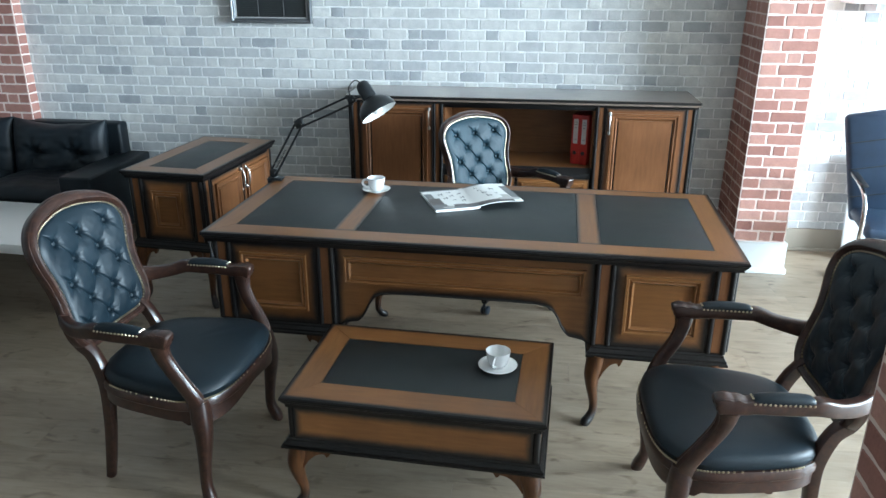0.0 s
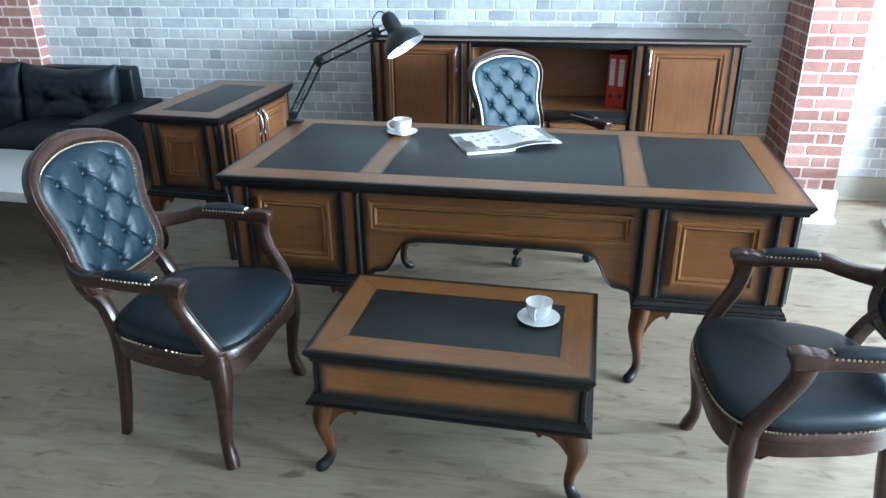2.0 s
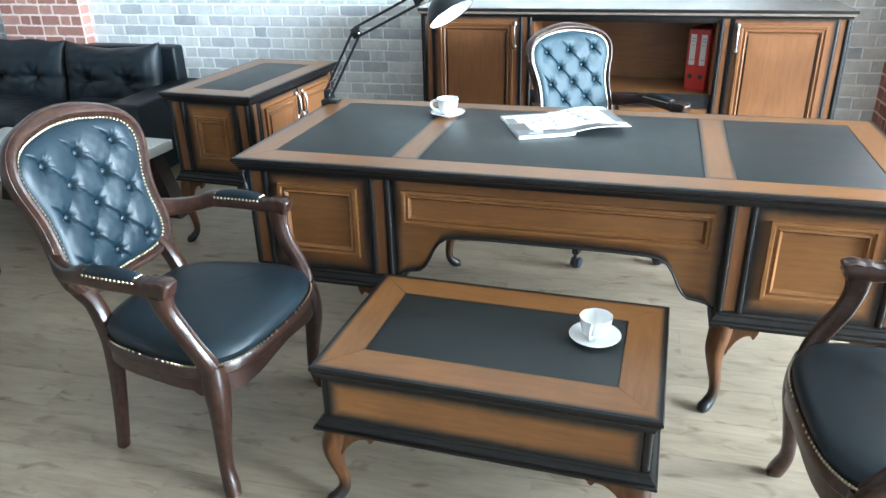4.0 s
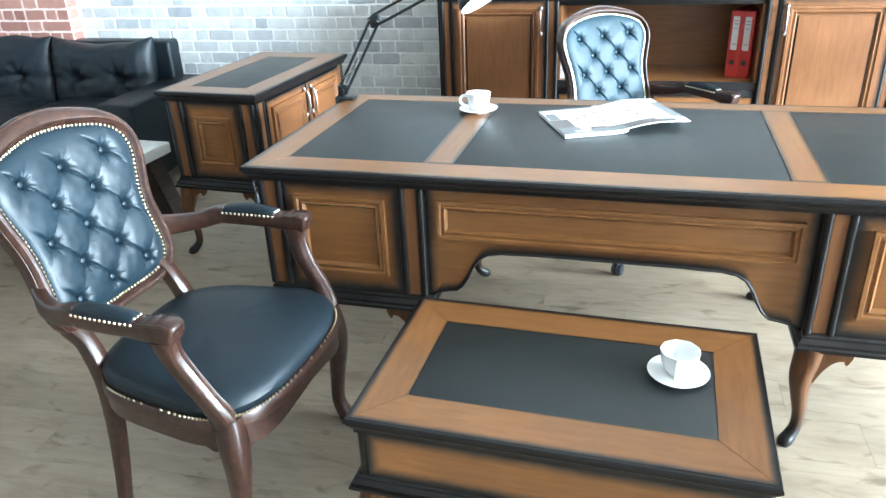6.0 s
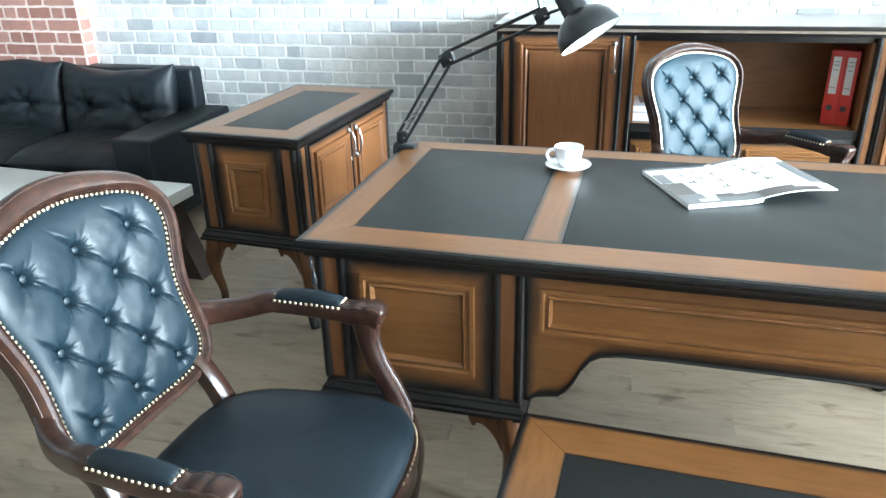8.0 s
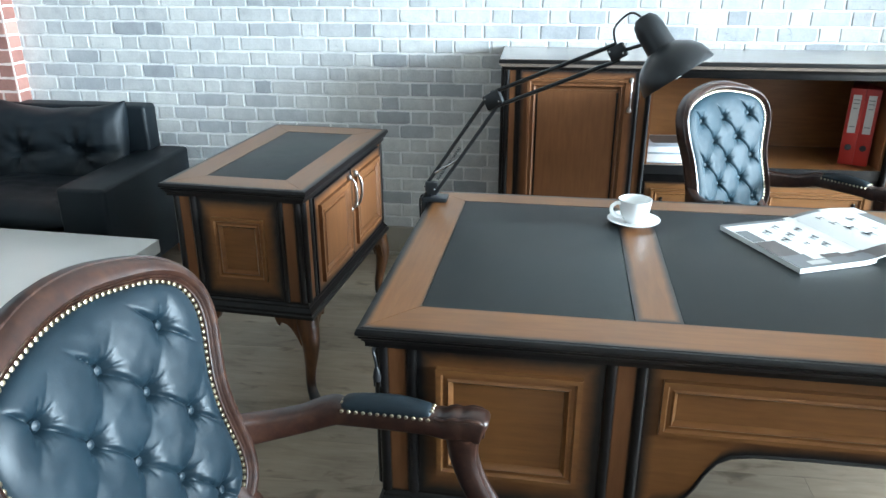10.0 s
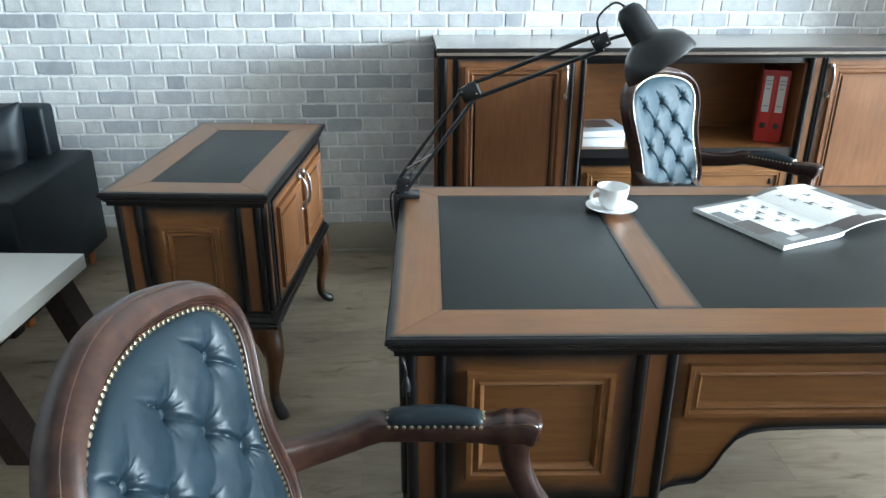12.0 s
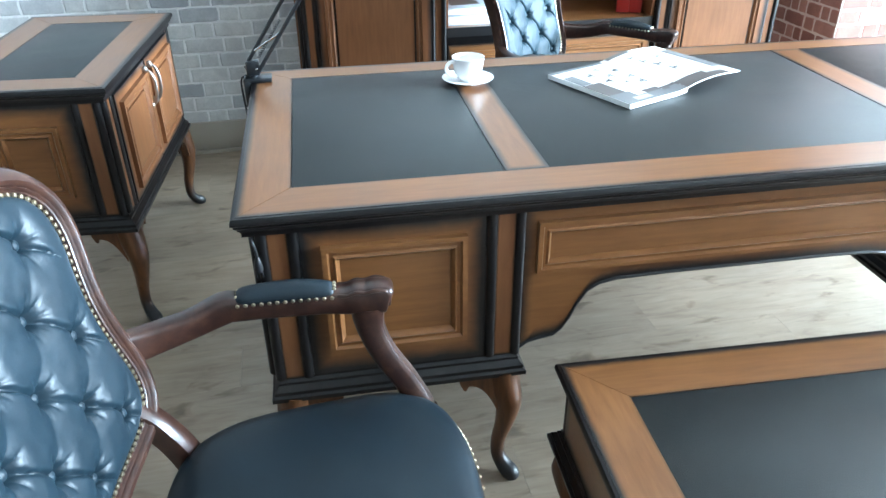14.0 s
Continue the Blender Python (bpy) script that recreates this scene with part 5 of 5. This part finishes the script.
def window_wall(name, m, ln, sill, head, a, b, n):
    """A plain wall of length ln with one wide glazed opening from a to b; m stands at its start, the wall runs along x, the room lies at -y."""
    w = new(name)
    w.matrix_world = m
    tagged(w, "plain wall with a wide shop window", "wall", kind="structure")
    for x0, x1, z0, z1 in ((0, ln, -0.01, sill), (0, ln, head, ROOM_H), (0, a, sill, head), (b, ln, sill, head)):
        part("wall_piece", box(x0, x1, 0, 0.2, z0, z1, 0), WALLPAINT, w, smooth=False)
    for i in range(n + 1):
        x = a + (b - a) * i / n
        part("mullion", box(x - 0.03, x + 0.03, 0.06, 0.14, sill, head, 0.004), WHITEPAINT, w)
    for z in (sill, head - 0.05):
        part("window_rail", box(a, b, 0.065, 0.135, z, z + 0.05, 0.004), WHITEPAINT, w)
    part("outside_sky", box(a, b, 0.17, 0.19, sill, head, 0), WINDOWGLOW, w, "bright overcast daylight outside", smooth=False)


window_wall("wall_east", pose(ROOM_E, ROOM_N, 0, 0, 0, -90), ROOM_N - ROOM_S, 1.05, 3.25, 1.0, 6.05, 4)
# unseen closing wall behind the camera, in the same light-cutting grey
slab("wall_south", ROOM_W - 0.2, ROOM_E + 0.2, ROOM_S - 0.2, ROOM_S, -0.01, ROOM_H, UNSEENWALL, "unseen dark grey wall closing the room", "wall")

bb = new("baseboard")
tagged(bb, "greige baseboard along the brick wall", "baseboard", kind="structure")
for x0, x1 in ((ROOM_W, -4.43), (-3.78, 1.12), (1.44, ROOM_E)):
    part("board", box(x0, x1, ROOM_N - 0.022, ROOM_N - 0.001, 0.0, 0.155, 0.003), SKIRT, bb)
    part("shoe", box(x0, x1, ROOM_N - 0.034, ROOM_N - 0.022, 0.0, 0.02, 0.004), SKIRT, bb)


def brick_mesh(name, w, h, d, material, seed):
    """A worn brick facing -y, its back at y = 0, with an uneven outline."""
    rnd = random.Random(seed)
    bm = bmesh.new()
    nx = max(3, round(w / 0.026))
    pts = [(-w / 2 + w * i / nx, -h / 2 + rnd.uniform(-0.001, 0.0032)) for i in range(nx + 1)]
    pts.append((w / 2 + rnd.uniform(-0.003, 0.002), rnd.uniform(-0.01, 0.01)))
    pts += [(w / 2 - w * i / nx, h / 2 - rnd.uniform(-0.001, 0.0028)) for i in range(nx + 1)]
    pts.append((-w / 2 - rnd.uniform(-0.003, 0.002), rnd.uniform(-0.01, 0.01)))
    cut = rnd.uniform(0.0, 0.0035)
    for k in (0, nx, nx + 2, 2 * nx + 2):
        x, z = pts[k]
        pts[k] = (x - math.copysign(cut * rnd.random(), x), z - math.copysign(cut * rnd.random(), z))
    back = [bm.verts.new((x, 0, z)) for x, z in pts]
    front = [bm.verts.new((x * (1 - 0.007 / w), -d + rnd.uniform(0, 0.0006), z * (1 - 0.007 / h))) for x, z in pts]
    n = len(pts)
    for i in range(n):
        bm.faces.new((back[i], back[(i + 1) % n], front[(i + 1) % n], front[i]))
    bm.faces.new(front)
    return mesh_of(name, bm, material, smooth=False)


PITCH, UNIT, FOOT = 0.0684, 0.261, 0.1386
LONG, SHORT = [brick_mesh("brick", 0.1655, 0.0625, 0.0030, GREYBRICK, i) for i in range(6)], [brick_mesh("brick", 0.0825, 0.0625, 0.0030, GREYBRICK, i + 9) for i in range(5)]


def brick_wall(parent, x0, x1, z0, z1, near):
    """Courses of long and short bricks in turn; those in the stretch 'near' (x0, x1, z0, z1) are single pieces, the rest one mesh."""
    rnd = random.Random(11)
    verts, faces, made = [], [], 0
    for r in range(int((z1 - z0) / PITCH)):
        z = z0 + (r + 0.5) * PITCH
        x = -1.290 + 0.089 - UNIT * 20 + (0.0 if r % 2 == 0 else 0.125) + rnd.uniform(-0.006, 0.006)
        while x < x1:
            for kind, w in ((LONG, 0.172), (SHORT, 0.089)):
                cx = x + w / 2
                x += w
                if cx - w / 2 < x0 or cx + w / 2 > x1:
                    continue
                me = rnd.choice(kind)
                if near[0] < cx < near[1] and near[2] < z < near[3] and made < 300:
                    ob = new("brick", me)
                    ob.parent = parent
                    ob.location = (cx, ROOM_N - 0.001, z)
                    made += 1
                else:
                    base = len(verts)
                    verts.extend((v.co.x + cx, v.co.y + ROOM_N - 0.001, v.co.z + z) for v in me.vertices)
                    faces.extend([base + i for i in p.vertices] for p in me.polygons)
    me = bpy.data.meshes.new("bricks")
    me.from_pydata(verts, [], faces)
    me.materials.append(GREYBRICK_FAR)
    ob = new("bricks", me)
    ob.parent = parent
    tagged(ob, kind="stuff")


def red_pillar(name, x0, x1, y0, y1, label):
    """A square red brick pillar on a white plinth."""
    p = thing(name, pose((x0 + x1) / 2, (y0 + y1) / 2, 0), label, "pillar", kind="structure")
    w, d = x1 - x0, y1 - y0
    part("core", box(-w / 2, w / 2, -d / 2, d / 2, 0.0, ROOM_H, 0), REDMORTAR, p, smooth=False)
    part("plinth", box(-w / 2 - 0.018, w / 2 + 0.018, -d / 2 - 0.018, d / 2, 0.0, 0.205, 0.004), WHITEPAINT, p, "white painted plinth")
    part("plinth_shoe", box(-w / 2 - 0.032, w / 2 + 0.032, -d / 2 - 0.032, d / 2, 0.0, 0.035, 0.006), WHITEPAINT, p)
    rnd = random.Random(int(abs(x0) * 100))
    cache = {}

    def shape(wd):
        key = round(wd, 3)
        if key not in cache:
            cache[key] = [brick_mesh("brick", wd - 0.008, 0.0615, 0.0035, REDBRICK, k + int(wd * 1000)) for k in range(2)]
        return rnd.choice(cache[key])

    for r in range(int((ROOM_H - 0.21) / PITCH)):
        z = 0.208 + (r + 0.5) * PITCH
        for m, ln, odd in ((Matrix.Translation((0, -d / 2 + 0.001, 0)), w, 0), (Matrix.Translation((-w / 2 + 0.001, 0, 0)) @ Matrix.Rotation(radians(-90), 4, "Z"), d, 1), (Matrix.Translation((w / 2 - 0.001, 0, 0)) @ Matrix.Rotation(radians(90), 4, "Z"), d, 1)):
            runs = [0.10, 0.20] if (r + odd) % 2 else [0.14, 0.08, 0.08]
            seq, x = [], 0.0
            while x < ln - 0.012:
                step = min(runs[len(seq) % len(runs)] * (ln / max(1, round(ln / 0.30)) / 0.30 if ln > 0.2 else 1.0), ln - x)
                seq.append((x, step))
                x += step
            for x, step in seq:
                ob = new("brick", shape(step))
                ob.parent = p
                ob.matrix_local = m @ Matrix.Translation((x + step / 2 - ln / 2, 0, z))


red_pillar("pillar_1", 1.125, 1.435, 4.51, ROOM_N, "red brick pillar with pale joints on a white plinth")
red_pillar("pillar_2", -4.43, -3.795, 4.885, ROOM_N, "red brick pillar with pale joints behind the sofa")
red_pillar("pillar_3", 0.535, 0.875, 0.96, 1.30, "red brick pillar with pale joints in the room")


# laminate planks
def plank_mesh(ln, wd, k):
    bm = box(-ln / 2 + 0.0003, ln / 2 - 0.0003, -wd / 2 + 0.0003, wd / 2 - 0.0003, -0.010, 0.0, 0)
    return mesh_of("plank", bm, FLOOR, smooth=False)


PW, PL = 0.193, 1.285
PLANK = plank_mesh(PL, PW, 0)
verts, faces, made = [], [], 0
rnd = random.Random(4)
y = ROOM_S + PW / 2
while y < ROOM_N + PW / 2:
    x = ROOM_W + rnd.uniform(-PL, 0) + PL / 2
    while x - PL / 2 < ROOM_E:
        if y - PW / 2 < ROOM_N:
            if -4.4 < x < 2.8 and y > 0.4:
                ob = new("plank", PLANK)
                ob.parent = floor
                ob.location = (x, y, 0)
                made += 1
            else:
                base = len(verts)
                verts.extend((v.co.x + x, v.co.y + y, v.co.z) for v in PLANK.vertices)
                faces.extend([base + i for i in p.vertices] for p in PLANK.polygons)
        x += PL
    y += PW
me = bpy.data.meshes.new("planks")
me.from_pydata(verts, [], faces)
me.materials.append(FLOOR_FAR)
ob = new("planks", me)
ob.parent = floor
tagged(ob, kind="stuff")

brick_wall(wall_north, ROOM_W, ROOM_E, FOOT, ROOM_H, (-2.75, -0.1, 0.80, 1.60))
